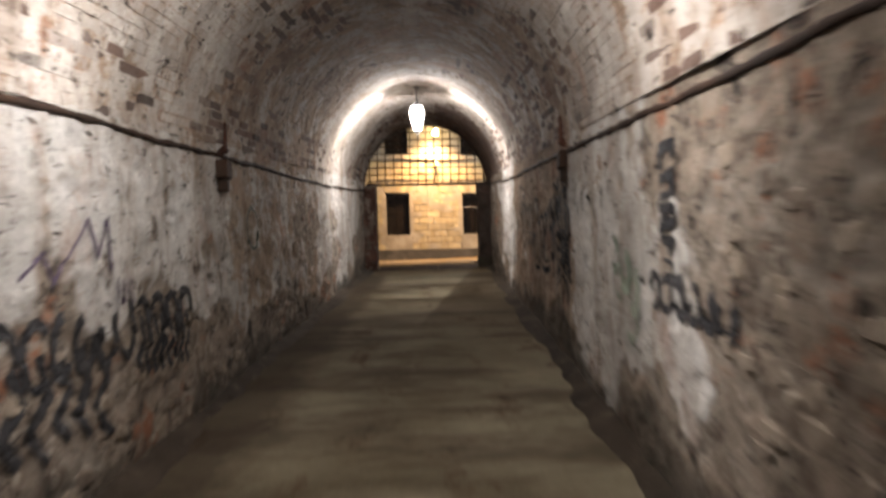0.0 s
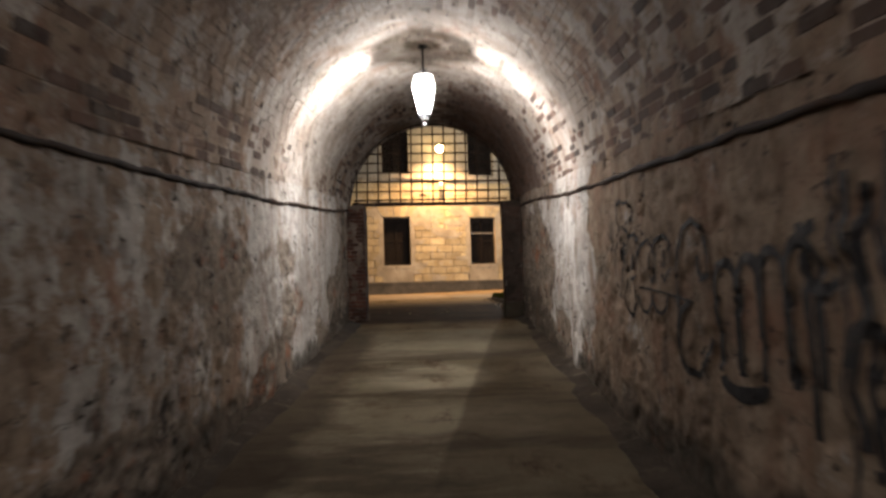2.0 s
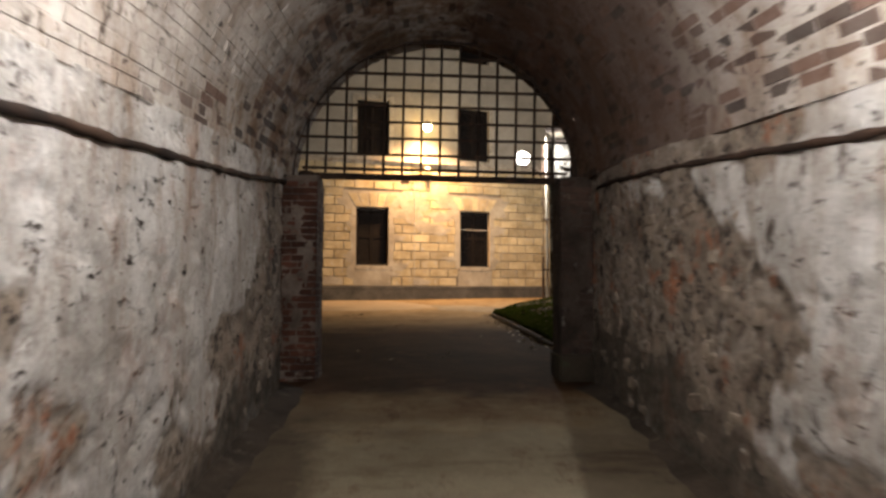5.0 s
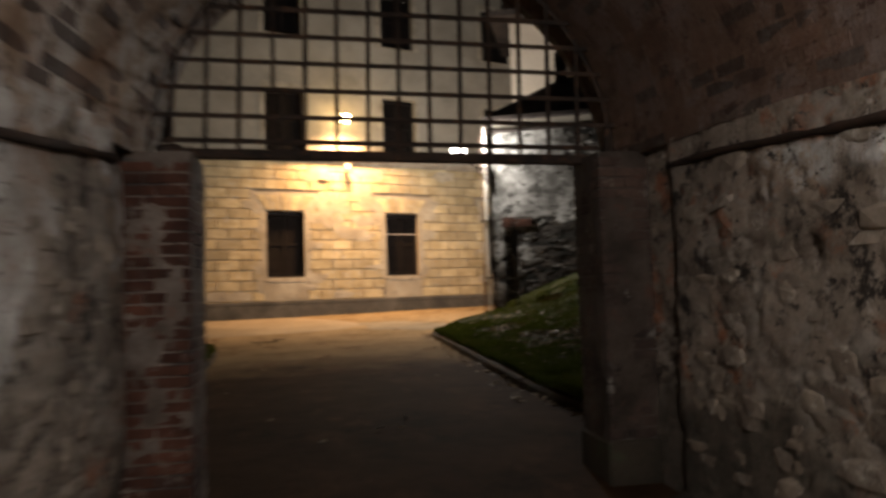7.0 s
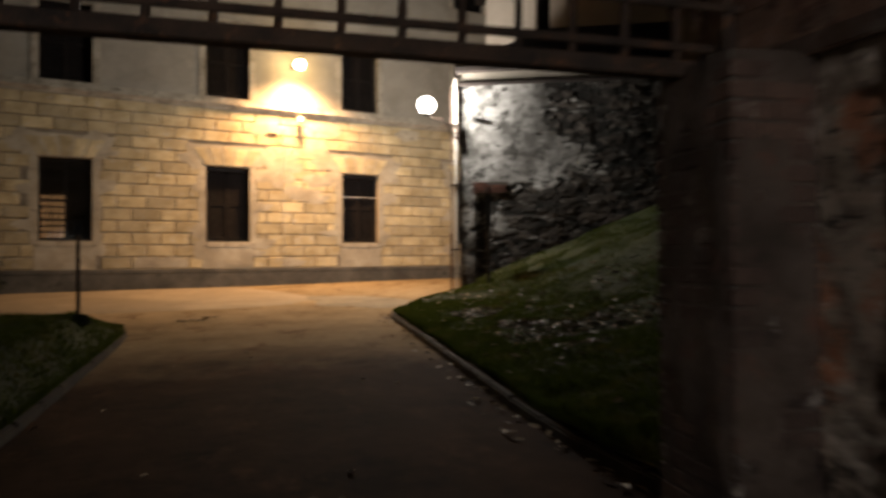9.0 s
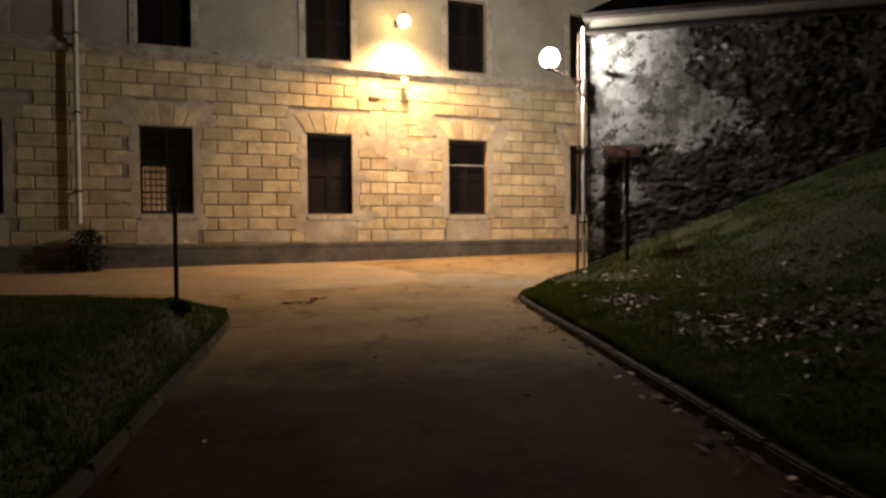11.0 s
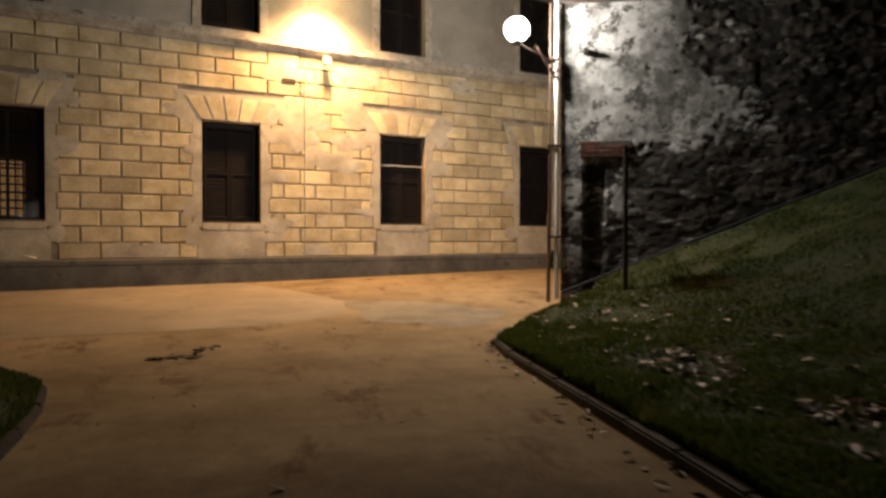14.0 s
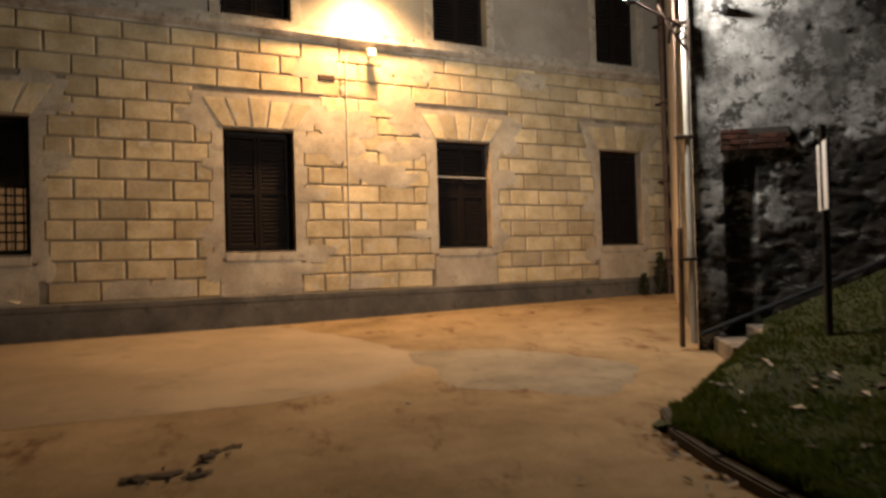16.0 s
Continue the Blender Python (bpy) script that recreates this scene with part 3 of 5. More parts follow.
def vault():
    """Mortar shell, extrados and single bricks laid in courses along the tunnel, all one ceiling mesh."""
    verts, faces, bare, age = [], [], [], []

    def at(y, a, r):
        r += 0.05 * smooth_step(14.0, 17.2, y) + 0.022 * noise.noise(Vector((y * 0.7, a * 1.4, 2)))
        return (AXIS - 0.05 * smooth_step(14.0, 17.5, y) - r * math.cos(a), y, ground_z(y) + SPRING + r * math.sin(a))

    for r, steps, flip in ((RADIUS + 0.005, 140, True), (RADIUS + 0.55, 30, False)):
        o, n = len(verts), 28
        for j in range(steps + 1):
            y = Y0 + (Y1 - Y0) * j / steps
            for i in range(n + 1):
                verts.append(at(y, math.pi * i / n, r))
                bare.append(0.8 * smooth_step(13.6, 15.4, y) * smooth_step(0.5, 0.62, i / n)), age.append(0.5 + 0.5 * wear_age(y, i / 8, 3))
        for j in range(steps):
            for i in range(n):
                q = (o + j * (n + 1) + i, o + j * (n + 1) + i + 1, o + (j + 1) * (n + 1) + i + 1, o + (j + 1) * (n + 1) + i)
                faces.append(q[::-1] if flip else q)
    courses, length = 66, 0.27
    rnd = random.Random(5)
    for c in range(courses):
        a0, a1 = math.pi * (c + 0.03) / courses, math.pi * (c + 0.97) / courses
        y = Y0 - rnd.random() * length
        while y < Y1:
            ya, yb = max(Y0, y + 0.003), min(Y1, y + length - 0.003)
            y += length
            if yb - ya < 0.06:
                continue
            mid = Vector(((ya + yb) / 2, (c / courses) * 5, 2))
            low = min(c, courses - 1 - c)
            wear = 0.12 * smooth_step(14.0, 16.0, mid.x) + noise.noise(Vector((mid.x * 0.5, mid.y * 1.1, 1))) + 0.6 * noise.noise(mid * 2.3) + (0.32 if low < 6 else -0.22) + (0.75 if c > 42 and mid.x > 6 and low < 14 else 0) + (1.35 if c > 36 else 0.30) * smooth_step(13.6, 15.4, mid.x + (c - 50) * 0.03)
            old = wear_age(mid.x, c / 12, 3)
            b = 0.85 * smooth_step(0.12, 0.42, wear + 0.16 * old)
            if b > 0.7 and rnd.random() < 0.10:
                continue
            out = RADIUS + 0.002 - 0.006 * rnd.random() + 0.014 * b * rnd.random()
            tilt = 0.006 * (rnd.random() - 0.5)
            o = len(verts)
            inset, ia = 0.004, 0.0025
            verts += [at(ya, a0, RADIUS + 0.03), at(yb, a0, RADIUS + 0.03), at(yb, a1, RADIUS + 0.03), at(ya, a1, RADIUS + 0.03)]
            verts += [at(ya + inset, a0 + ia, out + tilt), at(yb - inset, a0 + ia, out - tilt), at(yb - inset, a1 - ia, out - tilt), at(ya + inset, a1 - ia, out + tilt)]
            bare += [b] * 8
            age += [old] * 8
            faces += [(o + 4, o + 5, o + 6, o + 7)] + [(o + k, o + (k + 1) % 4, o + 4 + (k + 1) % 4, o + 4 + k) for k in range(4)]
    ob = raw("ceiling", verts, faces, VAULT, values={"bare": bare, "age": age})
    return tagged(ob, "brick barrel vault with worn limewash and bare red courses", "ceiling", kind="structure")


vault()


def foot_dirt_shade(right, name, label):
    """Loose dirt heaped in the angle of wall and floor, coloured dark to paint shade there too."""
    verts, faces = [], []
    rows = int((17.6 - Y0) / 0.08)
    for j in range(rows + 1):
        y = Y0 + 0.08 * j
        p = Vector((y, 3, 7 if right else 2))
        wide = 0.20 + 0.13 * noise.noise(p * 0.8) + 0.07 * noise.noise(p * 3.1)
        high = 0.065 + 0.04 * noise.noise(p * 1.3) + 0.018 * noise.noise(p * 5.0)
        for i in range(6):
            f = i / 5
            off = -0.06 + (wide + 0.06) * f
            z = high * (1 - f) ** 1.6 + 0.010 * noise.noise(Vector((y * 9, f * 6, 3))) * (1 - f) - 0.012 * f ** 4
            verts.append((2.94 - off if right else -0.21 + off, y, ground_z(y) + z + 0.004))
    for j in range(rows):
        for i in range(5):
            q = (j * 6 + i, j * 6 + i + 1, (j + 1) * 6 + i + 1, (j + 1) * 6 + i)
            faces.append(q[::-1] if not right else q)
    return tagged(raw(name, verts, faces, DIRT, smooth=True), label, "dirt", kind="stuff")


foot_dirt_shade(False, "dirt", "loose dirt and painted corner shade along the foot of the limewashed wall")
foot_dirt_shade(True, "dirt", "loose dirt and painted corner shade along the foot of the graffitied wall")
bm = block((-1.6, Y0 - 0.4, -2.0), (4.4, Y0, 4.2))
tagged(part("wall_end", bm, STONE), "plain dark masonry closing the tunnel", "wall", kind="structure")


def portal():
    """Outer wall of the gatehouse with the arched opening through it."""
    bm = bmesh.new()
    zs = ground_z(18.55) + SPRING
    arch = [(1.33 - 1.80 * math.cos(math.pi * k / 24), zs + 1.80 * math.sin(math.pi * k / 24)) for k in range(25)]
    line = [(-0.55, 1.2)] + [(-0.55, zs)] + arch + [(3.0, zs), (3.0, 1.2)]
    outer = [(-16, 1.2), (-16, 9.0)] + [(-16 + 34 * k / 24, 9.0) for k in range(25)] + [(18, 9.0), (18, 1.2)]
    outer[2], outer[-3] = (-15.9, 9.0), (17.9, 9.0)
    for y, flip in ((18.55, 0), (19.0, 1)):
        a = [bm.verts.new((x, y, z)) for x, z in line]
        b = [bm.verts.new((x, y, z)) for x, z in outer]
        for k in range(len(line) - 1):
            bm.faces.new((a[k], a[k + 1], b[k + 1], b[k]))
    bm.verts.ensure_lookup_table()
    n = len(line)
    for o in (0, n):
        for k in range(n - 1):
            bm.faces.new((bm.verts[o + k], bm.verts[o + k + 1], bm.verts[2 * n + o + k + 1], bm.verts[2 * n + o + k]))
    bmesh.ops.recalc_face_normals(bm, faces=bm.faces)
    return tagged(part("wall_portal", bm, STONE), "stone gatehouse wall round the arched tunnel mouth", "wall", kind="structure")


portal()

# ---- facade ----
SPACING, WIN_W = 4.435, 1.33
BAYS = [SPACING * k for k in range(-3, 3)]
Z_LOW, Z_UP, Z_TOP = (3.57, 5.91), (8.05, 10.34), (12.3, 14.5)


def holed_wall(s0, s1, z0, z1, holes, thick, mat, name, label):
    """A wall in the facade's frame, with openings cut right through it."""
    ss = sorted({s0, s1} | {h[0] for h in holes} | {h[1] for h in holes})
    zz = sorted({z0, z1} | {h[2] for h in holes} | {h[3] for h in holes})
    bm = bmesh.new()

    def quad(*p):
        bm.faces.new([bm.verts.new(q) for q in p])

    def is_hole(s, z):
        return any(h[0] < s < h[1] and h[2] < z < h[3] for h in holes)

    for a, b in zip(ss, ss[1:]):
        for c, d in zip(zz, zz[1:]):
            if not is_hole((a + b) / 2, (c + d) / 2):
                quad((a, 0, c), (b, 0, c), (b, 0, d), (a, 0, d))
                quad((a, thick, c), (a, thick, d), (b, thick, d), (b, thick, c))
    for a, b, c, d in holes:
        quad((a, 0, c), (a, 0, d), (a, thick, d), (a, thick, c))
        quad((b, 0, c), (b, thick, c), (b, thick, d), (b, 0, d))
        quad((a, 0, c), (a, thick, c), (b, thick, c), (b, 0, c))
        quad((a, 0, d), (b, 0, d), (b, thick, d), (a, thick, d))
    quad((s0, 0, z1), (s1, 0, z1), (s1, thick, z1), (s0, thick, z1))
    quad((s0, 0, z0), (s0, 0, z1), (s0, thick, z1), (s0, thick, z0))
    quad((s1, 0, z0), (s1, thick, z0), (s1, thick, z1), (s1, 0, z1))
    return tagged(part(name, bm, mat, at=FACE), label, "wall", kind="structure")


S0, S1 = -18.0, 10.93
facade_low = holed_wall(S0, S1, 1.6, 7.7, [(b, b + WIN_W, *Z_LOW) for b in BAYS], 0.6, JOINT, "wall_facade", "patched mortar and ashlar ground-floor wall of a barracks")
holed_wall(S0, S1, 7.7, 15.8, [(b, b + WIN_W, *z) for b in BAYS for z in (Z_UP, Z_TOP)], 0.6, PLASTER, "wall_upper", "smooth pale plaster upper wall of a barracks")
bm = block((S0, -0.10, 1.6), (S1, -0.003, 2.62))
box(bm, (S0, -0.07, 2.62), (S1, -0.003, 2.76), 0.02)
tagged(part("baseboard", bm, PLINTH, at=FACE), "dark grey cement plinth at the foot of the facade", "plinth", kind="structure")


def string_course():
    """Weathered band: flat fillet, projecting slab with a ragged lower lip, uneven mortar below it."""
    bm = bmesh.new()
    rings = []
    steps = 320
    for k in range(steps + 1):
        x = S0 + (S1 - S0) * k / steps
        n1, n2 = noise.noise(Vector((x * 1.3, 1, 0))), noise.noise(Vector((x * 5.0, 4, 0)))
        lip = 0.03 * n1 + 0.022 * n2
        prof = ((-0.003, 8.045), (-0.050, 8.045), (-0.055, 7.915), (-0.150, 7.895), (-0.160 + 0.3 * lip, 7.835), (-0.125 + lip, 7.79 + lip), (-0.070 + lip, 7.755 + lip), (-0.042 + 0.4 * lip, 7.735 + 0.5 * lip), (-0.036, 7.700 + 0.4 * lip), (-0.003, 7.690))
        rings.append([bm.verts.new((x, d, z)) for d, z in prof])
    for p, q in zip(rings, rings[1:]):
        for i in range(len(p) - 1):
            bm.faces.new((p[i], q[i], q[i + 1], p[i + 1]))
    bmesh.ops.recalc_face_normals(bm, faces=bm.faces)
    return bm


bm = string_course()
tagged(part("trim", bm, TRIM, at=FACE), "moulded stone string course under the upper windows", "string course", kind="structure")
bm = block((S0, 0.6, 1.6), (S1, 9, 1.7))
box(bm, (S0, 8.6, 1.7), (S1, 9, 15.8)), box(bm, (S0, 0.6, 1.7), (S0 + 0.4, 8.6, 15.8)), box(bm, (S1 - 0.4, 0.6, 1.7), (S1, 8.6, 15.8))
tagged(part("wall_back", bm, PLASTER, at=FACE), "plain plaster back and side walls of the barracks", "wall", kind="structure")
bm = bmesh.new()
eave = [bm.verts.new(p) for p in ((S0 - 0.6, -0.7, 15.8), (S1 + 0.6, -0.7, 15.8), (S1 + 0.6, 9.6, 15.8), (S0 - 0.6, 9.6, 15.8))]
ridge = [bm.verts.new(p) for p in ((S0 + 4, 4.4, 18.2), (S1 - 4, 4.4, 18.2))]
for f in ((0, 1, 2, 3), (0, 1, 5, 4), (1, 2, 5), (2, 3, 4, 5), (3, 0, 4)):
    bm.faces.new([(eave + ridge)[k] for k in f])
bmesh.ops.recalc_face_normals(bm, faces=bm.faces)
tagged(part("roof", bm, ROOF, at=FACE), "dark tiled hipped roof of the barracks", "roof", kind="structure")


def window(s, z, style, label, room=2.4, side=0.3):
    z0, z1 = z
    h = z1 - z0
    w = thing("window", FACE @ Matrix.Translation((s, 0, z0)), label, "window", "facade windows", "structure")
    bm = block((0.003, 0.20, 0.003), (0.07, 0.28, h - 0.003))
    box(bm, (WIN_W - 0.07, 0.20, 0.003), (WIN_W - 0.003, 0.28, h - 0.003))
    box(bm, (0.07, 0.20, 0.003), (WIN_W - 0.07, 0.28, 0.07)), box(bm, (0.07, 0.20, h - 0.07), (WIN_W - 0.07, 0.28, h - 0.003))
    part("window_frame", bm, SASH, w)
    part("window_sill", block((0.003, -0.03, 0.004), (WIN_W - 0.003, 0.198, 0.03), 0.008), TRIM if style == "up" else PLINTH, w)
    if style in ("up", "slat", "barred"):
        for k in range(2):
            x0 = 0.075 + k * (WIN_W - 0.15) / 2
            x1 = x0 + (WIN_W - 0.15) / 2 - 0.012
            bm = block((x0, 0.15, 0.075), (x0 + 0.06, 0.195, h - 0.075))
            box(bm, (x1 - 0.06, 0.15, 0.075), (x1, 0.195, h - 0.075))
            for zz in (0.075, h / 2 - 0.04, h - 0.155):
                box(bm, (x0 + 0.06, 0.15, zz), (x1 - 0.06, 0.195, zz + 0.08))
            leaf = part("shutter", bm, SHUTTER, w)
            bm = bmesh.new()
            n = 26
            for q in range(n):
                zz = 0.16 + (h - 0.34) * q / n
                v = [bm.verts.new(p) for p in ((x0 + 0.06, 0.16, zz), (x1 - 0.06, 0.16, zz), (x1 - 0.06, 0.19, zz + 0.075), (x0 + 0.06, 0.19, zz + 0.075))]
                bm.faces.new(v)
            part("slats", bm, SHUTTER, leaf)
        if style == "barred":
            part("stay_bar", block((0.02, 0.11, h - 0.78), (WIN_W - 0.02, 0.13, h - 0.755)), PIPE_PALE, w, "pale iron stay bar")
    else:
        for k in range(2):
            x0 = 0.075 + k * (WIN_W - 0.15) / 2
            x1 = x0 + (WIN_W - 0.15) / 2
            part("pane", block((x0 + 0.03, 0.235, 0.08), (x1 - 0.03, 0.241, h - 0.08)), PANE, w)
        part("mullion", block((WIN_W / 2 - 0.03, 0.21, 0.075), (WIN_W / 2 + 0.03, 0.27, h - 0.075)), SASH, w)
        for k in range(3):
            part("glazing_bar", block((0.075, 0.225, h * (k + 1) / 4 - 0.015), (WIN_W - 0.075, 0.255, h * (k + 1) / 4 + 0.015)), SASH, w)
        for k in range(7):
            x = 0.12 + (WIN_W - 0.24) * k / 6
            part("iron_bar", rod((x, 0.31, 0.02), (x, 0.31, h - 0.02), 0.009, sides=6), BLACK, w)
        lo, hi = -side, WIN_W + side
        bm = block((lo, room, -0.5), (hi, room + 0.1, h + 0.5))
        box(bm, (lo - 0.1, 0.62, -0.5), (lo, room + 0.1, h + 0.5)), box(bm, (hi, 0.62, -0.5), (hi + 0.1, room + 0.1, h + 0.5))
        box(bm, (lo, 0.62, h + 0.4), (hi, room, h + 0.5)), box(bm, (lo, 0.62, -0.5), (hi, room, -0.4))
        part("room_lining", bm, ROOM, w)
    return w


for k, b in enumerate(BAYS):
    lit = k == 2
    low = "slat" if k in (3, 4, 5) else "glass"
    w = window(b, Z_LOW, "barred" if k == 4 else low, "dark ground-floor window with a lit lattice behind its bars" if lit else ("dark ground-floor window with closed brown shutters" if low == "slat" else "dark barred ground-floor window in the ashlar wall"), *((6.6, 1.2) if lit else (2.4, 0.3)))
    if lit:
        part("lit_room", block((-0.42, 6.40, 0.25), (0.72, 6.42, 1.88)), ROOM_GLOW, w, "warmly lit far opening behind a lattice")
        for q in range(8):
            part("lattice_bar", block((-0.48, 6.28, 0.24 + 0.225 * q), (0.78, 6.31, 0.24 + 0.225 * q + 0.05)), SASH, w)
        for q in range(7):
            part("lattice_bar", block((-0.44 + 0.185 * q, 6.32, 0.2), (-0.44 + 0.185 * q + 0.045, 6.35, 1.92)), SASH, w)
    window(b, Z_UP, "up", "upper window with closed brown louvred shutters and stone surround")
    window(b, Z_TOP, "up", "top-floor window with closed brown louvred shutters")
    for z0, z1 in (Z_UP, Z_TOP):
        bm = block((b - 0.20, -0.035, z0 - 0.005), (b - 0.002, -0.003, z1 + 0.20), 0.006)
        box(bm, (b + WIN_W + 0.002, -0.035, z0 - 0.005), (b + WIN_W + 0.20, -0.003, z1 + 0.20), 0.006)
        box(bm, (b, -0.035, z1 + 0.002), (b + WIN_W, -0.003, z1 + 0.20), 0.006)
        tagged(part("trim_window", bm, TRIM, at=FACE), "pale stone surround of an upper window", "window surround", kind="structure")

# ---- rusticated blocks of the facade ----
rnd = random.Random(11)


def ashlar_piece(outline, name="ashlar_block", proud=0.030, parent=None):
    """A block with chamfered edges from four corners (s, z) on the facade."""
    cs, cz = sum(p[0] for p in outline) / 4, sum(p[1] for p in outline) / 4
    p2 = []
    for s, z in outline:
        p2.append((s - math.copysign(0.020, s - cs) - cs + 0.016 * (rnd.random() - 0.5), -proud + 0.008 * rnd.random(), z - math.copysign(0.020, z - cz) - cz + 0.014 * (rnd.random() - 0.5)))
    verts = [(s - cs, 0.004, z - cz) for s, z in outline] + p2
    faces = [(4, 5, 6, 7)] + [(k, (k + 1) % 4, 4 + (k + 1) % 4, 4 + k) for k in range(4)]
    return verts, faces, cs, cz


COURSE, LONG = 0.355, 0.82
loose_v, loose_f = [], []
for b in BAYS:
    bm = bmesh.new()
    for r in range(2, 9):
        c0, c1 = max(3.42, 2.76 + COURSE * r), min(5.93, 2.76 + COURSE * (r + 1))
        box(bm, (b - 0.195 - 0.06 * (r % 2), -0.027 - 0.003 * (r % 2), c0), (b - 0.003, -0.002, c1))
        box(bm, (b + WIN_W + 0.003, -0.027 - 0.003 * (r % 2), c0), (b + WIN_W + 0.195 + 0.06 * ((r + 1) % 2), -0.002, c1))
    part("jamb_plaster", bm, RENDER, facade_low)
    bm = block((b - 0.09, -0.026, 2.765), (b + WIN_W + 0.10, -0.002, 3.41))
    box(bm, (b, -0.034, 3.415), (b + WIN_W, -0.002, 3.565), 0.006)
    part("apron_plaster", bm, RENDER, facade_low)
    bm = bmesh.new()
    bm.faces.new([bm.verts.new(p) for p in ((b - 0.38, -0.029, 5.94), (b + WIN_W + 0.38, -0.029, 5.94), (b + WIN_W + 0.60, -0.029, 6.57), (b - 0.60, -0.029, 6.57))])
    part("arch_plaster", bm, RENDER, facade_low)
count = 0
for r in range(14):
    z0, z1 = 2.76 + COURSE * r + 0.011, 2.76 + COURSE * (r + 1) - 0.011
    z1 = min(z1, 7.685)
    s = S0 + (0.41 if r % 2 else 0.0)
    cuts = []
    for b in BAYS:
        if z1 > Z_LOW[0] - 0.02 and z0 < Z_LOW[1]:
            cuts.append((b - 0.20 - 0.06 * (r % 2), b + WIN_W + 0.20 + 0.06 * ((r + 1) % 2)))
        elif z1 <= Z_LOW[0]:
            cuts.append((b - 0.10, b + WIN_W + 0.12))
        elif z0 < 6.55:
            g = 0.25 + 0.3 * (z0 - 5.9)
            cuts.append((b - g - 0.15, b + WIN_W + g + 0.15))
    while s < S1:
        pieces = [(s + 0.011, s + LONG * 0.97 - 0.011)]
        s += LONG * 0.97
        for c0, c1 in cuts:
            nxt = []
            for a, b in pieces:
                if b <= c0 or a >= c1:
                    nxt.append((a, b))
                else:
                    nxt += [q for q in ((a, c0), (c1, b)) if q[1] - q[0] > 0.16]
            pieces = nxt
        for a, b in pieces:
            verts, faces, cs, cz = ashlar_piece(((a, z0), (b, z0), (b, z1), (a, z1)))
            if -7.2 < cs < 10.9 and count < 300:
                raw("ashlar_block", verts, faces, ASHLAR, parent=facade_low, at=Matrix.Translation((cs, 0, cz)))
                count += 1
            else:
                o = len(loose_v)
                loose_v += [(x + cs, y, z + cz) for x, y, z in verts]
                loose_f += [tuple(i + o for i in f) for f in faces]
pr = random.Random(41)
for k in range(75):
    if k < 40:
        cs, cz = pr.choice(BAYS[2:6]) + pr.choice((-0.25, WIN_W + 0.25)) + pr.gauss(0, 0.15), pr.uniform(3.0, 6.6)
    elif k < 60:
        cs, cz = pr.uniform(1.6, 4.0), pr.uniform(5.0, 7.4)
    else:
        cs, cz = pr.uniform(-7.0, 10.8), pr.choice((2.9, 7.4, pr.uniform(2.8, 7.5)))
    if any(b - 0.02 < cs < b + WIN_W + 0.02 and 3.3 < cz < 6.1 for b in BAYS):
        continue
    rs, rz = pr.uniform(0.16, 0.50), pr.uniform(0.10, 0.26)
    bm = bmesh.new()
    n = 22
    hub = bm.verts.new((0, -0.036 - 0.004 * pr.random(), 0))
    rim = []
    for q in range(n):
        a = 2 * math.pi * q / n
        f = 1 + 0.45 * noise.noise(Vector((math.cos(a) * 1.3, math.sin(a) * 1.3, k * 3.1))) + 0.25 * noise.noise(Vector((math.cos(a) * 4, math.sin(a) * 4, k * 3.1)))
        ds, dz = rs * f * math.cos(a), rz * f * math.sin(a)
        dz = max(min(dz, 7.66 - cz), 2.79 - cz)
        for b in BAYS:
            if 3.5 < cz + dz < 6.0 and b - 0.01 < cs + ds < b + WIN_W + 0.01:
                ds = (b - 0.012 if cs < b + WIN_W / 2 else b + WIN_W + 0.012) - cs
        rim.append(bm.verts.new((ds, -0.0285, dz)))
    for q in range(n):
        bm.faces.new((hub, rim[q], rim[(q + 1) % n]))
    bmesh.ops.recalc_face_normals(bm, faces=bm.faces)
    part("mortar_smear", bm, RENDER, facade_low, at=Matrix.Translation((cs, 0, cz)), smooth=True)
tagged(raw("ashlar_rest", loose_v, loose_f, ASHLAR, parent=facade_low), kind="stuff")
for b in BAYS[2:6]:
    mid = b + WIN_W / 2
    for k in range(5):
        w0, w1 = WIN_W + 0.10, WIN_W + 0.75
        a0, a1 = mid - w0 / 2 + w0 * k / 5 + 0.012, mid - w0 / 2 + w0 * (k + 1) / 5 - 0.012
        c0, c1 = mid - w1 / 2 + w1 * k / 5 + 0.014, mid - w1 / 2 + w1 * (k + 1) / 5 - 0.014
        top = 6.48 + (0.06 if k == 2 else 0)
        verts, faces, cs, cz = ashlar_piece(((a0, 5.935), (a1, 5.935), (c1, top), (c0, top)), proud=0.046)
        raw("voussoir", verts, faces, ASHLAR, parent=facade_low, at=Matrix.Translation((cs, 0, cz)))

# ---- gate: brick piers and iron grille ----


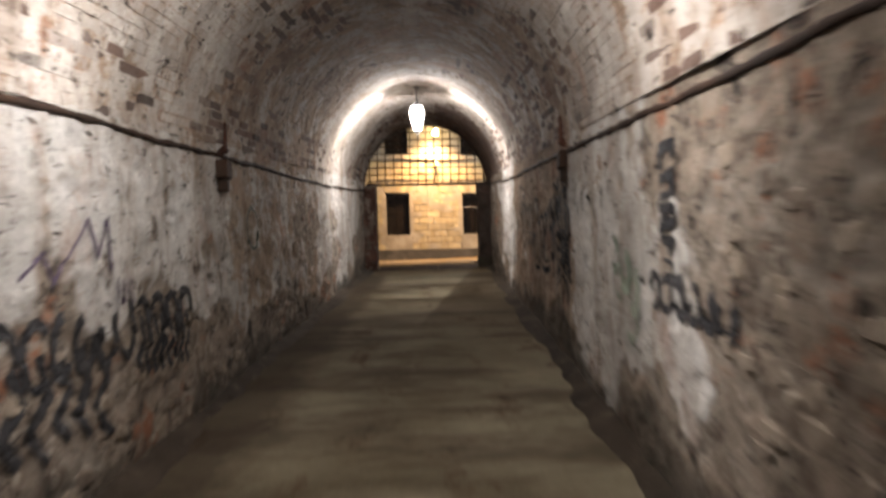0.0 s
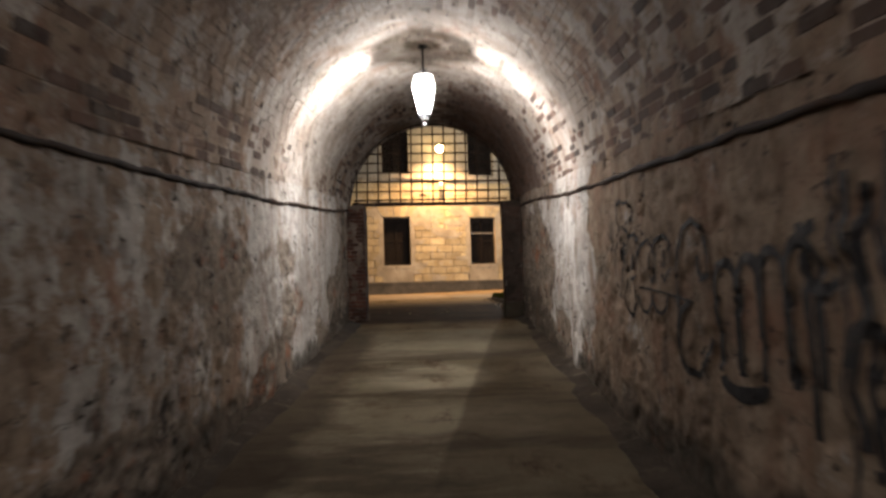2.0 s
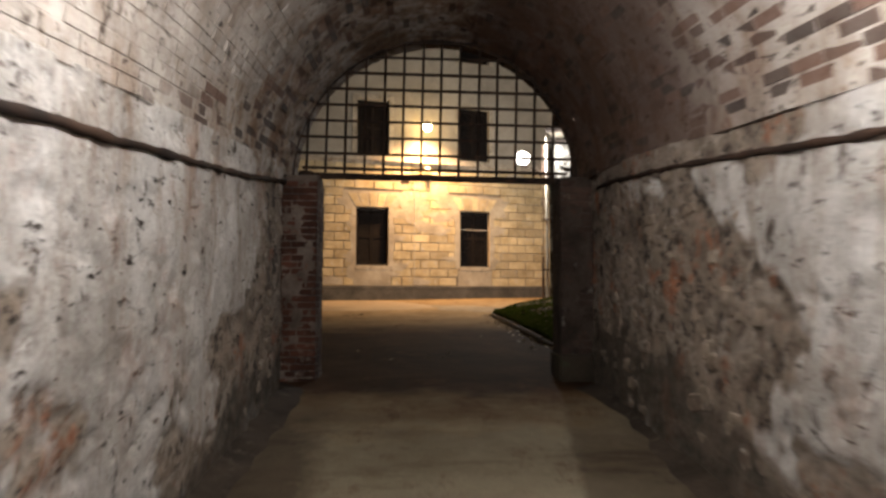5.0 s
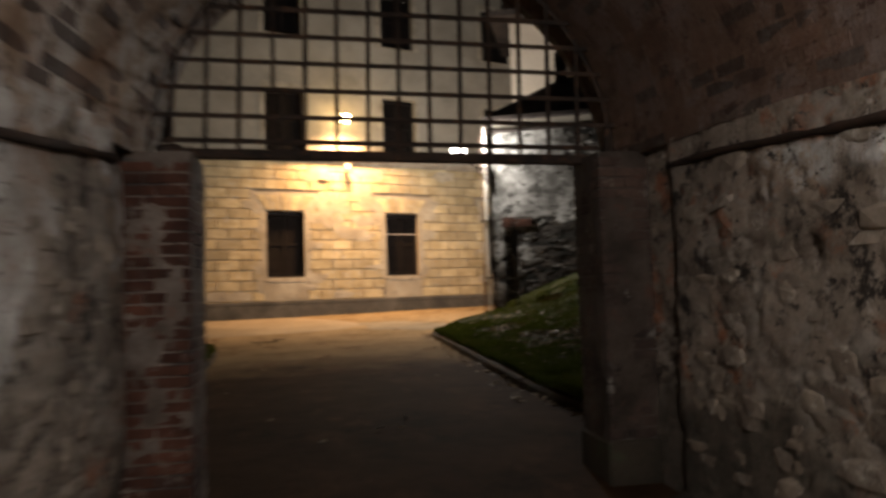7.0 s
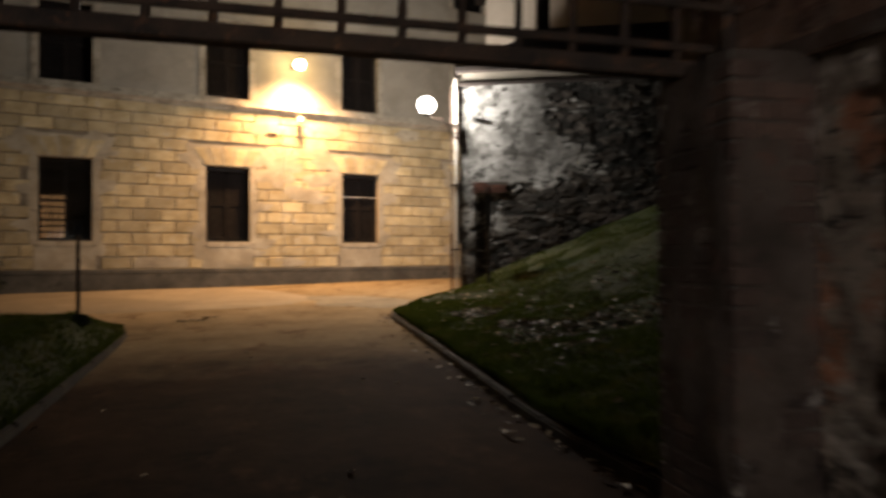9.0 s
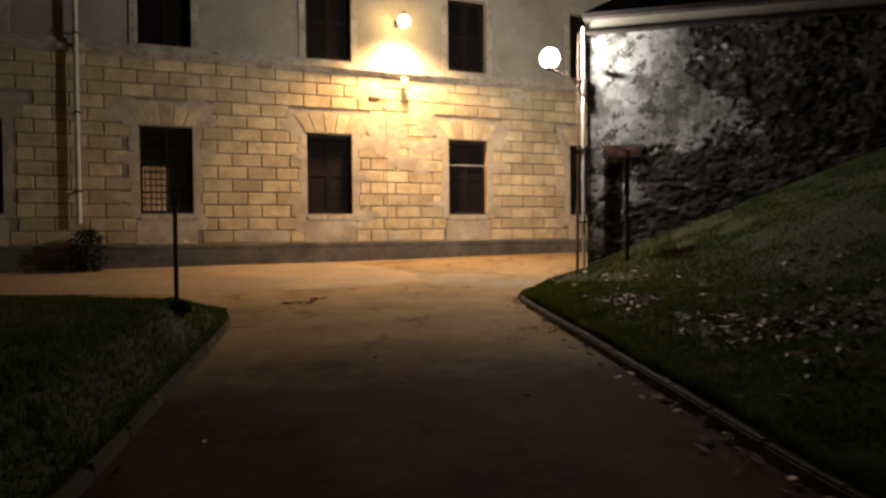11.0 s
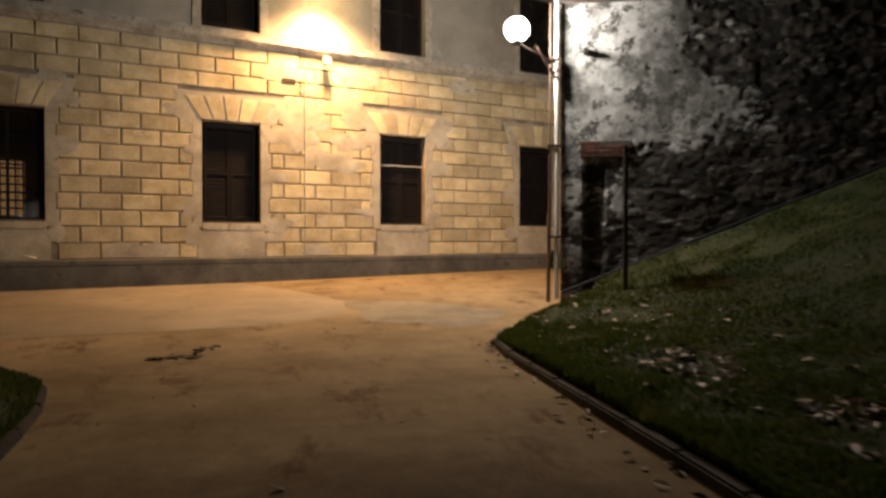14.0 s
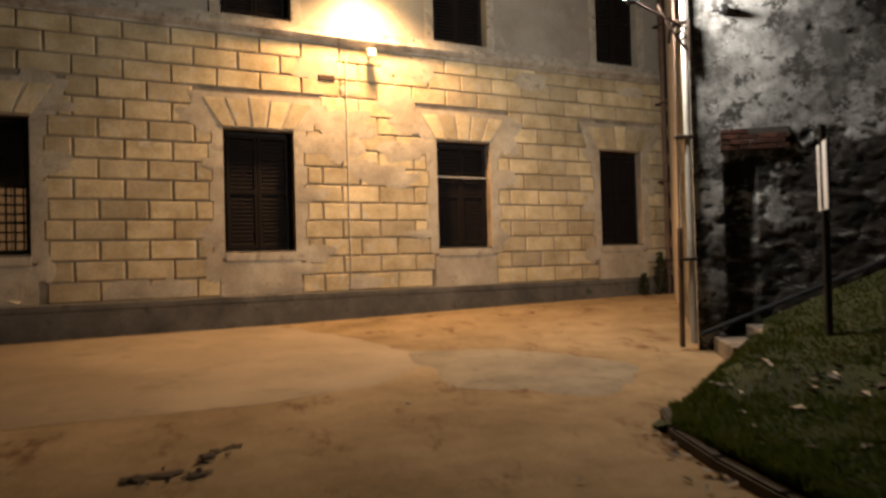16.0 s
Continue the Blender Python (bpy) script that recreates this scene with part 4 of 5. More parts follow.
def pier(x0, x1, y0, y1, label, foot, brick_look, coat, cover):
    base = ground_z((y0 + y1) / 2) - 0.05
    top = ground_z(18.25) + SPRING
    p = thing("brick_pier", Matrix.Translation(((x0 + x1) / 2, (y0 + y1) / 2, base)), label, "pier", "gate piers")
    hx, hy, h = (x1 - x0) / 2, (y1 - y0) / 2, top - base
    part("core", block((-hx + 0.012, -hy + 0.012, 0), (hx - 0.012, hy - 0.012, h)), MORTAR, p)
    if foot:
        part("footing", block((-hx - 0.02, -hy - 0.02, 0), (hx + 0.02, hy + 0.02, 0.32), 0.02), KERB, p)
    r = random.Random(3)
    n = int((h - (0.34 if foot else 0.02)) / 0.073)
    shapes = {}

    def brick_mesh(lx, ly):
        if (lx, ly) not in shapes:
            b = block((-lx / 2, -ly / 2, -0.031), (lx / 2, ly / 2, 0.031), 0.005)
            me = bpy.data.meshes.new("brick")
            b.to_mesh(me)
            b.free()
            me.materials.append(brick_look)
            shapes[(lx, ly)] = me
        return shapes[(lx, ly)]

    for k in range(n):
        z = (0.36 if foot else 0.04) + 0.073 * k
        cuts = (0.5, 0.5) if k % 2 else (0.33, 0.67)
        x = -hx
        for c in cuts:
            lx = 2 * hx * c - 0.008
            for side in (-1, 1):
                ob = new("brick", brick_mesh(round(lx, 3), 0.11))
                ob.parent = p
                ob.matrix_basis = pose(x + lx / 2 + 0.004, side * (hy - 0.055) + 0.006 * (r.random() - 0.5), z, 0, 0, 1.5 * (r.random() - 0.5))
            x += lx + 0.008
        for side in (-1, 1):
            ly = 2 * hy - 0.23
            ob = new("brick", brick_mesh(0.11, round(ly, 3)))
            ob.parent = p
            ob.matrix_basis = pose(side * (hx - 0.055) + 0.006 * (r.random() - 0.5), 0, z, 0, 0, 1.0 * (r.random() - 0.5))
    # worn plaster coat round the pier, the brick showing through its holes
    verts, faces = [], []
    ring = []
    for (ax, ay), (bx, by) in (((-hx, hy), (-hx, -hy)), ((-hx, -hy), (hx, -hy)), ((hx, -hy), (hx, hy))):
        n = max(4, int(math.hypot(bx - ax, by - ay) / 0.022))
        ring += [(ax + (bx - ax) * k / n, ay + (by - ay) * k / n) for k in range(n)]
    ring.append((hx, hy))
    nz = int(h / 0.025)
    for j in range(nz + 1):
        z = h * j / nz
        for x, y in ring:
            w = Vector((x * 1.6 + cover * 9, y * 1.6, z))
            o = cover + 0.020 * noise.noise(w * 2.2) + 0.012 * noise.noise(w * 6) + 0.007 * noise.noise(w * 17) - 0.004 * noise.noise(w * 40)
            o = max(-0.02, min(0.012, o))
            cx, cy = x / hx, y / hy
            edge = max(0.0, abs(cx) + abs(cy) - 1.75) * 0.05
            verts.append((x + (o - edge) * (1 if cx > 0.98 else -1 if cx < -0.98 else 0), y + (o - edge) * (1 if cy > 0.98 else -1 if cy < -0.98 else 0), z))
    m = len(ring)
    for j in range(nz):
        for i in range(m - 1):
            faces.append((j * m + i, j * m + i + 1, (j + 1) * m + i + 1, (j + 1) * m + i))
    raw("plaster_coat", verts, faces, coat, parent=p, smooth=True)
    return p


pier(-0.40, 0.015, 17.95, 18.45, "worn red brick gate pier with patchy limewash", False, BRICK, COAT, -0.002)
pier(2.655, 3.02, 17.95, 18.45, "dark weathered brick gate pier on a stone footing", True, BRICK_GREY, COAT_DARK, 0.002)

SILL = ground_z(18.25) + SPRING
GY = 18.25
LEAN = radians(1.0)
grille = thing("iron_grille", Matrix.Translation((1.29, GY, SILL + 0.045)) @ Matrix.Rotation(LEAN, 4, "Y"), "rusty iron lattice grille filling the arch above the gate", "grille")
part("beam", block((-1.44, -0.035, -0.055), (1.46, 0.035, 0.012), 0.006), IRON, grille, "thick iron cross beam")
part("bottom_rail", block((-1.50, -0.022, 0.050), (1.50, -0.006, 0.083), 0.003), IRON, grille, "flat iron rail just above the beam")
rnd = random.Random(8)
GATE_R = 1.62
for k in range(-7, 8):
    x = 0.215 * k + 0.055
    if abs(x) < GATE_R - 0.06:
        top = math.sqrt(GATE_R ** 2 - x * x) - 0.02
        part("upright_bar", rod((x + 0.01 * (rnd.random() - 0.5), 0, 0.0), (x + 0.012 * (rnd.random() - 0.5), 0.004, top), 0.0165, sides=6), IRON, grille)
for k in range(8):
    z = 0.235 + 0.187 * k
    if z < GATE_R - 0.05:
        half = math.sqrt(GATE_R ** 2 - z * z) + 0.02
        part("cross_bar", block((-half, -0.022, z - 0.016 + 0.006 * (rnd.random() - 0.5)), (half, -0.008, z + 0.016), 0.002), IRON, grille)
arc = [(-(GATE_R - 0.02) * math.cos(math.pi * k / 32), 0, (GATE_R - 0.02) * math.sin(math.pi * k / 32) - 0.03) for k in range(33)]
raw("arch_bar", *tube(arc, 0.018, 6), IRON, parent=grille)
for side, x in ((-1, -1.42), (1, 1.50)):
    part("hinge_block", block((x - 0.10, -0.16, -0.20), (x + 0.07, -0.04, 0.01), 0.02), IRON if side < 0 else TRIM, grille, "stub of a broken hinge stone")

# ---- tunnel fittings ----


LEDGE_H = {False: ((-9, 2.2), (3.8, 2.165), (6.0, 2.117), (11.4, 1.985), (15.1, 1.97), (17.4, 2.05), (19, 2.05)), True: ((-9, 2.15), (2.2, 2.12), (6.4, 2.07), (12.4, 1.99), (16.0, 2.05), (19, 2.07))}


# Dark tube drawn along the springing to stand in for the ledge's shadow.
def ledge_shadow(right, name, label):
    pts = []
    y = Y0 + 0.05
    while y < 17.6:
        h = lerp_table(y, LEDGE_H[right]) + 0.02 * noise.noise(Vector((y * 0.7, 3, 1 if right else 5))) + 0.012 * noise.noise(Vector((y * 2.5, 3, 1 if right else 5)))
        pts.append(wall_point(right, y, h, 0.006))
        y += 0.09
    verts, faces = tube(pts, 0.021, 8, 0.55)
    return tagged(raw(name, verts, faces, DARK_BROWN, smooth=True), label, "cable")


ledge_shadow(False, "ledge_shadow_tube", "dark tube standing for the ledge shadow along the limewashed wall")
ledge_shadow(True, "ledge_shadow_tube", "dark tube standing for the ledge shadow along the graffitied wall")


def bracket(right, y, label):
    p = wall_point(right, y, 2.04)
    sx = -1 if right else 1
    b = thing("wall_bracket", Matrix.Translation(p) @ Matrix.Diagonal((0.72, 0.72, 0.85, 1)), label, "bracket", "cable brackets")
    part("box", block((min(0, 0.11 * sx) - 0.02, -0.11, -0.16), (max(0, 0.11 * sx) + 0.02, 0.11, 0.03), 0.012), DARK_BROWN, b, "dark rusted junction box")
    part("lug", block((min(0, 0.09 * sx) - 0.02, -0.035, -0.30), (max(0, 0.09 * sx) + 0.02, 0.06, -0.165), 0.01), IRON, b)
    bm = rod((0, 0, 0.10), (0.10 * sx, 0, 0.16), 0.04, 0.05, 10)
    rod((0.08 * sx, 0, 0.10), (0.08 * sx, 0.01, 0.42), 0.028, 0.018, 8, bm)
    part("insulator", bm, BRICK, b, "rust-red insulator stub", smooth=False)
    return b


bracket(False, 6.26, "rusted bracket with junction box on the limewashed wall")
bracket(True, 6.62, "rusted bracket with junction box on the graffitied wall")


def lantern(place, label, panes):
    x, y, z = place
    ln = thing("hanging_lantern", Matrix.Translation((x, y, z - 0.34)), label, "lantern", "tunnel lanterns")
    crown = ground_z(y) + SPRING + math.sqrt(RADIUS ** 2 - (x - AXIS) ** 2)
    h = crown - (z - 0.34)
    part("rod", rod((0, 0, 0.62), (0, 0, h + 0.01), 0.011, sides=8), BLACK, ln)
    part("ceiling_rose", turned(((0.06, h - 0.03), (0.05, h - 0.012), (0.02, h + 0.012)), 12), BLACK, ln)
    part("cap", turned(((0.120, 0.574), (0.124, 0.59), (0.065, 0.625), (0.03, 0.655)), 6, twist=math.pi / 6), BLACK, ln, "black metal cap")
    ring = bmesh.new()
    inner = [[ring.verts.new((r * math.cos(math.pi * k / 3 + math.pi / 6), r * math.sin(math.pi * k / 3 + math.pi / 6), z)) for k in range(6)] for r, z in ((0.052, 0.10), (0.088, 0.10), (0.088, 0.122), (0.052, 0.122))]
    for i in range(4):
        for k in range(6):
            ring.faces.new((inner[i][k], inner[i][(k + 1) % 6], inner[(i + 1) % 4][(k + 1) % 6], inner[(i + 1) % 4][k]))
    part("base_ring", ring, BLACK, ln, "black metal ring under the panes")
    part("finial", turned(((0.012, -0.012), (0.026, 0.0), (0.028, 0.014), (0.014, 0.03)), 10), BLACK, ln, "small black finial")
    for k in range(3):
        a = 2 * math.pi * k / 3
        part("stay", rod((0.012 * math.cos(a), 0.012 * math.sin(a), 0.02), (0.06 * math.cos(a), 0.06 * math.sin(a), 0.108), 0.004, sides=5), BLACK, ln)
    prof = ((0.078, 0.12), (0.155, 0.44), (0.118, 0.575))
    for k in range(6):
        a0, a1 = 2 * math.pi * (k - 0.5) / 6, 2 * math.pi * (k + 0.5) / 6
        for tier, ((r0, z0), (r1, z1)) in enumerate(zip(prof, prof[1:])):
            bm = bmesh.new()
            ring = [(r0 * math.cos(a0), r0 * math.sin(a0), z0), (r0 * math.cos(a1), r0 * math.sin(a1), z0), (r1 * math.cos(a1), r1 * math.sin(a1), z1), (r1 * math.cos(a0), r1 * math.sin(a0), z1)]
            f = [bm.verts.new(Vector(p) * 0.985 if i < 9 else p) for i, p in enumerate(ring)]
            bm.faces.new(f)
            bmesh.ops.solidify(bm, geom=bm.faces[:], thickness=0.003)
            part("pane", bm, panes[k] if tier == 0 else PANE_TOP, ln)
            part("glazing_bar", rod(ring[0], ring[3], 0.0055, sides=5), BLACK, ln)
    part("bulb", ball((0, 0, 0.34), 0.055), BULB, ln, "bright white bulb", smooth=True).visible_shadow = False
    return ln


lantern(TUNNEL_LAMPS[0], "lit hexagonal lantern hanging from the vault", (PANE_CLEAR, PANE_HAZY, PANE_HAZY, PANE_CLEAR, PANE_FROST, PANE_FROST))
lantern(TUNNEL_LAMPS[1], "lit hexagonal lantern hanging from the vault", (PANE_CLEAR, PANE_FROST, PANE_FROST, PANE_CLEAR, PANE_DIM, PANE_DIM))

# ---- graffiti, laid on the relief of the walls ----


def stroke(right, points, width, mat, name="graffiti", label=""):
    """A painted line of (y, z) points, draped over the wall."""
    dense = []
    for (ya, za), (yb, zb) in zip(points, points[1:]):
        n = max(2, int(math.hypot(yb - ya, zb - za) / 0.025))
        dense += [(ya + (yb - ya) * k / n, za + (zb - za) * k / n) for k in range(n)]
    dense.append(points[-1])
    verts, faces = [], []
    for i, (y, z) in enumerate(dense):
        a, b = dense[max(0, i - 1)], dense[min(len(dense) - 1, i + 1)]
        dy, dz = b[0] - a[0], b[1] - a[1]
        n = math.hypot(dy, dz) or 1
        w = width * (0.75 + 0.35 * noise.noise(Vector((y * 5, z * 5, 2)))) / 2
        for side in (-1, -0.33, 0.33, 1):
            yy, zz = y - dz / n * w * side, z + dy / n * w * side
            verts.append(wall_point(right, yy, zz - ground_z(yy), 0.010))
        if i:
            o = (i - 1) * 4
            for k in range(3):
                faces.append((o + k, o + k + 1, o + k + 5, o + k + 4))
    return raw(name, verts, faces, mat, parent=wall_right if right else wall_left)


def arc_line(cy, cz, ry, rz, a0, a1, n=18):
    return [(cy + ry * math.cos(radians(a0 + (a1 - a0) * k / n)), cz + rz * math.sin(radians(a0 + (a1 - a0) * k / n))) for k in range(n + 1)]


INK = 0.044
# tall crowned first letter
stroke(True, [(10.56, 2.40), (10.56, 2.56), (10.45, 2.59), (10.35, 2.55), (10.21, 2.54), (10.14, 2.48), (10.15, 2.38)], INK * 0.8, SPRAY)
stroke(True, [(10.53, 2.40), (10.54, 2.27), (10.65, 2.17), (10.70, 1.98), (10.65, 1.85), (10.55, 1.81), (10.45, 1.91), (10.45, 2.19), (10.44, 2.38)], INK * 0.8, SPRAY)
# joined narrow letter
stroke(True, [(10.39, 2.38), (10.31, 2.34), (10.22, 2.31), (10.21, 2.23), (10.27, 2.13), (10.41, 2.26), (10.30, 2.08), (10.25, 2.01)], INK * 0.8, SPRAY)
stroke(True, [(10.22, 2.27), (10.08, 2.28), (9.97, 2.22), (9.95, 2.13), (10.00, 1.97), (10.11, 1.94), (10.18, 1.98)], INK * 0.8, SPRAY)
stroke(True, [(10.08, 2.13), (10.11, 2.02)], INK * 1.3, SPRAY)
stroke(True, [(10.24, 1.96), (10.35, 1.84), (10.29, 1.73), (10.13, 1.67), (10.04, 1.78), (10.03, 1.91)], INK * 0.8, SPRAY)
# two rounded letters with filled eyes
for sy in (0.01, -0.30):
    stroke(True, [(9.92 + sy, 2.11), (9.85 + sy, 2.18), (9.70 + sy, 2.21), (9.59 + sy, 2.15), (9.54 + sy, 2.07), (9.59 + sy, 1.96), (9.67 + sy, 1.91), (9.73 + sy, 1.96)], INK * 0.9, SPRAY)
    stroke(True, [(9.66 + sy, 2.11), (9.68 + sy, 2.00)], INK * 1.2, SPRAY)
    stroke(True, [(9.98 + sy, 1.83), (9.87 + sy, 1.72), (9.76 + sy, 1.70), (9.66 + sy, 1.75), (9.62 + sy, 1.83)], INK * 0.9, SPRAY)
stroke(True, [(9.93, 1.88), (9.33, 1.83), (8.92, 1.78)], INK * 0.4, SPRAY)
# large looped letter
stroke(True, [(9.10, 1.72), (9.15, 1.81), (9.16, 1.96), (9.11, 2.10), (9.02, 2.21), (8.88, 2.25), (8.77, 2.19), (8.70, 2.10), (8.67, 2.02), (8.71, 1.93), (8.80, 1.91), (8.86, 1.96), (8.86, 2.04)], INK * 1.1, SPRAY)
stroke(True, [(8.95, 1.78), (9.10, 1.72), (9.18, 1.62), (9.20, 1.47), (9.11, 1.38), (8.94, 1.36), (8.79, 1.44), (8.70, 1.58)], INK * 1.3, SPRAY)
# row of arched letters
for cy, top in ((8.48, 1.97), (8.22, 1.98), (7.98, 2.00), (7.72, 2.02)):
    stroke(True, [(cy + 0.12, 1.42), (cy + 0.125, top - 0.1)] + arc_line(cy, top - 0.1, 0.12, 0.11, 0, 180) + [(cy - 0.12, 1.45)], INK * 1.6, SPRAY)
stroke(True, arc_line(8.35, 1.40, 0.22, 0.07, 180, 360), INK * 2, SPRAY)
stroke(True, [(7.70, 2.1), (7.66, 1.25)], INK * 1.5, SPRAY)
stroke(True, arc_line(7.58, 1.95, 0.12, 0.13, 90, -140), INK * 1.5, SPRAY)
# heavy dark mass of paint, drawn lower and denser to darken the unlit wall
for k in range(11):
    a = 7.44 - 0.080 * k
    sway = 0.05 * math.sin(k * 2.7)
    stroke(True, [(a + sway, 2.32 - 0.07 * (k * 5 % 4)), (a + 0.06, 2.02 + 0.5 * sway), (a - 0.05 - sway, 1.75), (a + 0.05 + sway, 1.48), (a - 0.04, 1.22 + 0.08 * (k % 2)), (a + 0.03, 1.00 + 0.10 * (k * 3 % 4))], INK * (1.5 if k % 3 else 0.8), SPRAY)
for k in range(4):
    stroke(True, arc_line(7.30 - 0.2 * k, 1.55 + 0.22 * (k % 2), 0.13, 0.16, 60 * k, 60 * k + 270), INK * 1.3, SPRAY)
stroke(True, arc_line(6.86, 1.85, 0.22, 0.26, 20, 330), INK * 1.6, SPRAY)
# thin scribbles on the paler stretch
for k in range(9):
    a = 5.1 + 0.22 * k + 0.08 * math.sin(k * 7)
    z = 1.95 - 0.16 * math.sin(k * 3.1)
    stroke(True, [(a, z), (a + 0.01, z - 0.10 - 0.06 * (k % 3))], 0.022 + 0.012 * (k % 2), SPRAY)
# vertical tag near the tunnel's start
for tag in ([(3.75, 1.88), (3.77, 1.96), (3.97, 1.96), (3.97, 1.85)], [(3.98, 1.79), (3.77, 1.81), (3.77, 1.71), (3.97, 1.69)], [(3.97, 1.64), (3.75, 1.62), (3.75, 1.55), (3.98, 1.52), (3.86, 1.63), (3.86, 1.51)], [(3.98, 1.47), (3.76, 1.45), (3.88, 1.40)]):
    stroke(True, tag, 0.085, SPRAY)
stroke(True, [(3.93, 1.36), (3.80, 1.33), (3.80, 1.27), (3.93, 1.25)], 0.035, SPRAY)
for k in range(6):
    stroke(True, arc_line(4.10 - 0.19 * k, 1.20 - 0.02 * k, 0.08, 0.09, 30 * k, 300 + 20 * k), 0.075, SPRAY)
for cy, cz, wide in ((4.75, 1.30, 0.10), (4.55, 1.16, 0.12), (4.62, 0.98, 0.09), (5.05, 1.42, 0.07), (4.95, 1.24, 0.06)):
    stroke(True, arc_line(cy, cz, 0.10, 0.12, 100, 330), wide, SPRAY_FADED)
# other wall: black tags low down and a ring
for k in range(10):
    cy = 3.3 + 0.24 * k
    stroke(False, arc_line(cy, 0.98 + 0.015 * k, 0.10, 0.16, 40 * k, 40 * k + 250), 0.085, SPRAY)
for k in range(8):
    cy = 4.7 + 0.11 * k
    stroke(False, [(cy, 1.12), (cy + 0.05, 0.93), (cy - 0.03, 0.85), (cy + 0.04, 0.74)], 0.075, SPRAY)
for k in range(9):
    cy = 2.5 + 0.21 * k
    stroke(False, [(cy, 0.95 + 0.05 * (k % 2)), (cy + 0.10, 0.80), (cy - 0.06, 0.66), (cy + 0.08, 0.55 - 0.04 * (k % 3))], 0.10, SPRAY)
for k in range(4):
    stroke(False, [(4.35 + 0.07 * k, 1.36), (4.38 + 0.07 * k, 1.18 + 0.03 * (k % 2))], 0.022, SPRAY_PURPLE)
stroke(False, [(3.42, 1.36), (3.62, 1.50), (3.70, 1.34), (4.02, 1.70), (4.12, 1.48), (4.22, 1.72), (4.28, 1.42)], 0.03, SPRAY_PURPLE)
stroke(False, arc_line(7.32, 1.87, 0.20, 0.21, 0, 355, 30), 0.045, SPRAY_GREEN)

# ---- outdoors: kerbs, banks, grass ----
KERB_R = [(3.42, 19.05), (3.22, 20.2), (3.12, 21.5), (3.10, 29.2), (3.18, 29.9), (3.42, 30.5), (3.85, 31.0)]
KERB_L = [(-0.86, 19.05), (-0.96, 22.0), (-1.10, 24.0), (-1.20, 25.8), (-1.36, 27.5), (-1.62, 28.5), (-2.2, 29.25), (-3.2, 29.85), (-5.0, 30.4), (-10.0, 31.2)]


def along(line, step):
    out, left = [Vector(line[0])], step
    for a, b in zip(line, line[1:]):
        a, b = Vector(a), Vector(b)
        while (b - a).length > left:
            a = a + (b - a).normalized() * left
            out.append(a.copy())
            left = step
        left -= (b - a).length
    return out


def kerb(line, side, height, name, label):
    root = thing(name, Matrix.Translation((*line[0], ground_z(line[0][1]))), label, "kerb", kind="structure")
    pts = along(line, 0.72)
    r = random.Random(2)
    for a, b in zip(pts, pts[1:]):
        way = (b - a).normalized()
        nrm = Vector((way.y, -way.x)) * side
        za, zb = ground_z(a.y), ground_z(b.y)
        bm = bmesh.new()
        h = height + 0.015 * (r.random() - 0.5)
        g = way * 0.008
        foot = [(a + g, za), (b - g, zb), (b - g + nrm * 0.12, zb), (a + g + nrm * 0.12, za)]
        low = [bm.verts.new((p.x, p.y, z - 0.1)) for p, z in foot]
        top = [bm.verts.new((p.x, p.y, z + h)) for p, z in foot]
        bm.faces.new(top)
        for k in range(4):
            bm.faces.new((low[k], low[(k + 1) % 4], top[(k + 1) % 4], top[k]))
        bmesh.ops.recalc_face_normals(bm, faces=bm.faces)
        bmesh.ops.bevel(bm, geom=[e for e in bm.edges if e.verts[0] in top and e.verts[1] in top], offset=0.018, segments=2, affect="EDGES")
        ob = part("kerb_stone", bm, KERB, root)
        ob.matrix_parent_inverse = root.matrix_basis.inverted()


kerb(KERB_R, 1, 0.095, "kerb_bank", "worn concrete kerb stones edging the grass bank")
kerb(KERB_L, -1, 0.085, "kerb_verge", "worn concrete kerb stones edging the verge")

CORNER = Vector((5.55, 33.47))
ALONG = Vector((0.937, -0.35)).normalized()
OUT = Vector((-ALONG.y, ALONG.x)) * -1
STAIR_W = 1.2


def edge_x(line, y):
    return lerp_table(y, [(p[1], p[0]) for p in line])


def bank_z(x, y):
    d = max(0.0, x - 3.2)
    z = ground_z(min(y, 32)) + 0.125 + 0.16 * min(d, 2.2) + 0.448 * max(0.0, d - 2.2)
    return z + 0.05 * noise.noise(Vector((x * 0.9, y * 0.9, 3))) + 0.02 * noise.noise(Vector((x * 3, y * 3, 3)))


def bank_end(x):
    return min(30.35 + (x - 3.3) * 0.98, 33.47 - 0.374 * (x - 5.55) - STAIR_W * 1.04)


def bank_height(x, y):
    z = bank_z(x, y)
    if x < 5.6:
        k = smooth_step(0.0, 0.45, bank_end(x) - y)
        z = ground_z(y) + 0.01 + (z - ground_z(y) - 0.01) * k
    return z


cols = 72
bank_v, bank_f = [], []
rows_n = 90
for i in range(cols + 1):
    for j in range(rows_n + 1):
        f = j / rows_n
        x0 = 3.21 + 10.8 * (i / cols) ** 1.2
        ye = max(19.2, bank_end(x0))
        y = 19.02 + (ye - 19.02) * f
        x = x0 + max(0.0, edge_x(KERB_R, y) + 0.035 - 3.21) * (1 - i / cols) if y < 30 else x0
        bank_v.append((x, y, bank_height(x, y)))
w = rows_n + 1
bank_f = [(i * w + j, (i + 1) * w + j, (i + 1) * w + j + 1, i * w + j + 1) for i in range(cols) for j in range(rows_n)]
tagged(raw("grass_bank", bank_v, bank_f, SOIL, smooth=True), "grassy bank rising beside the path, strewn with leaves", "bank", kind="structure")


def verge_z(x, y):
    d = max(0.0, edge_x(KERB_L, y) - 0.1 - x)
    near = smooth_step(0.0, 0.42, d)
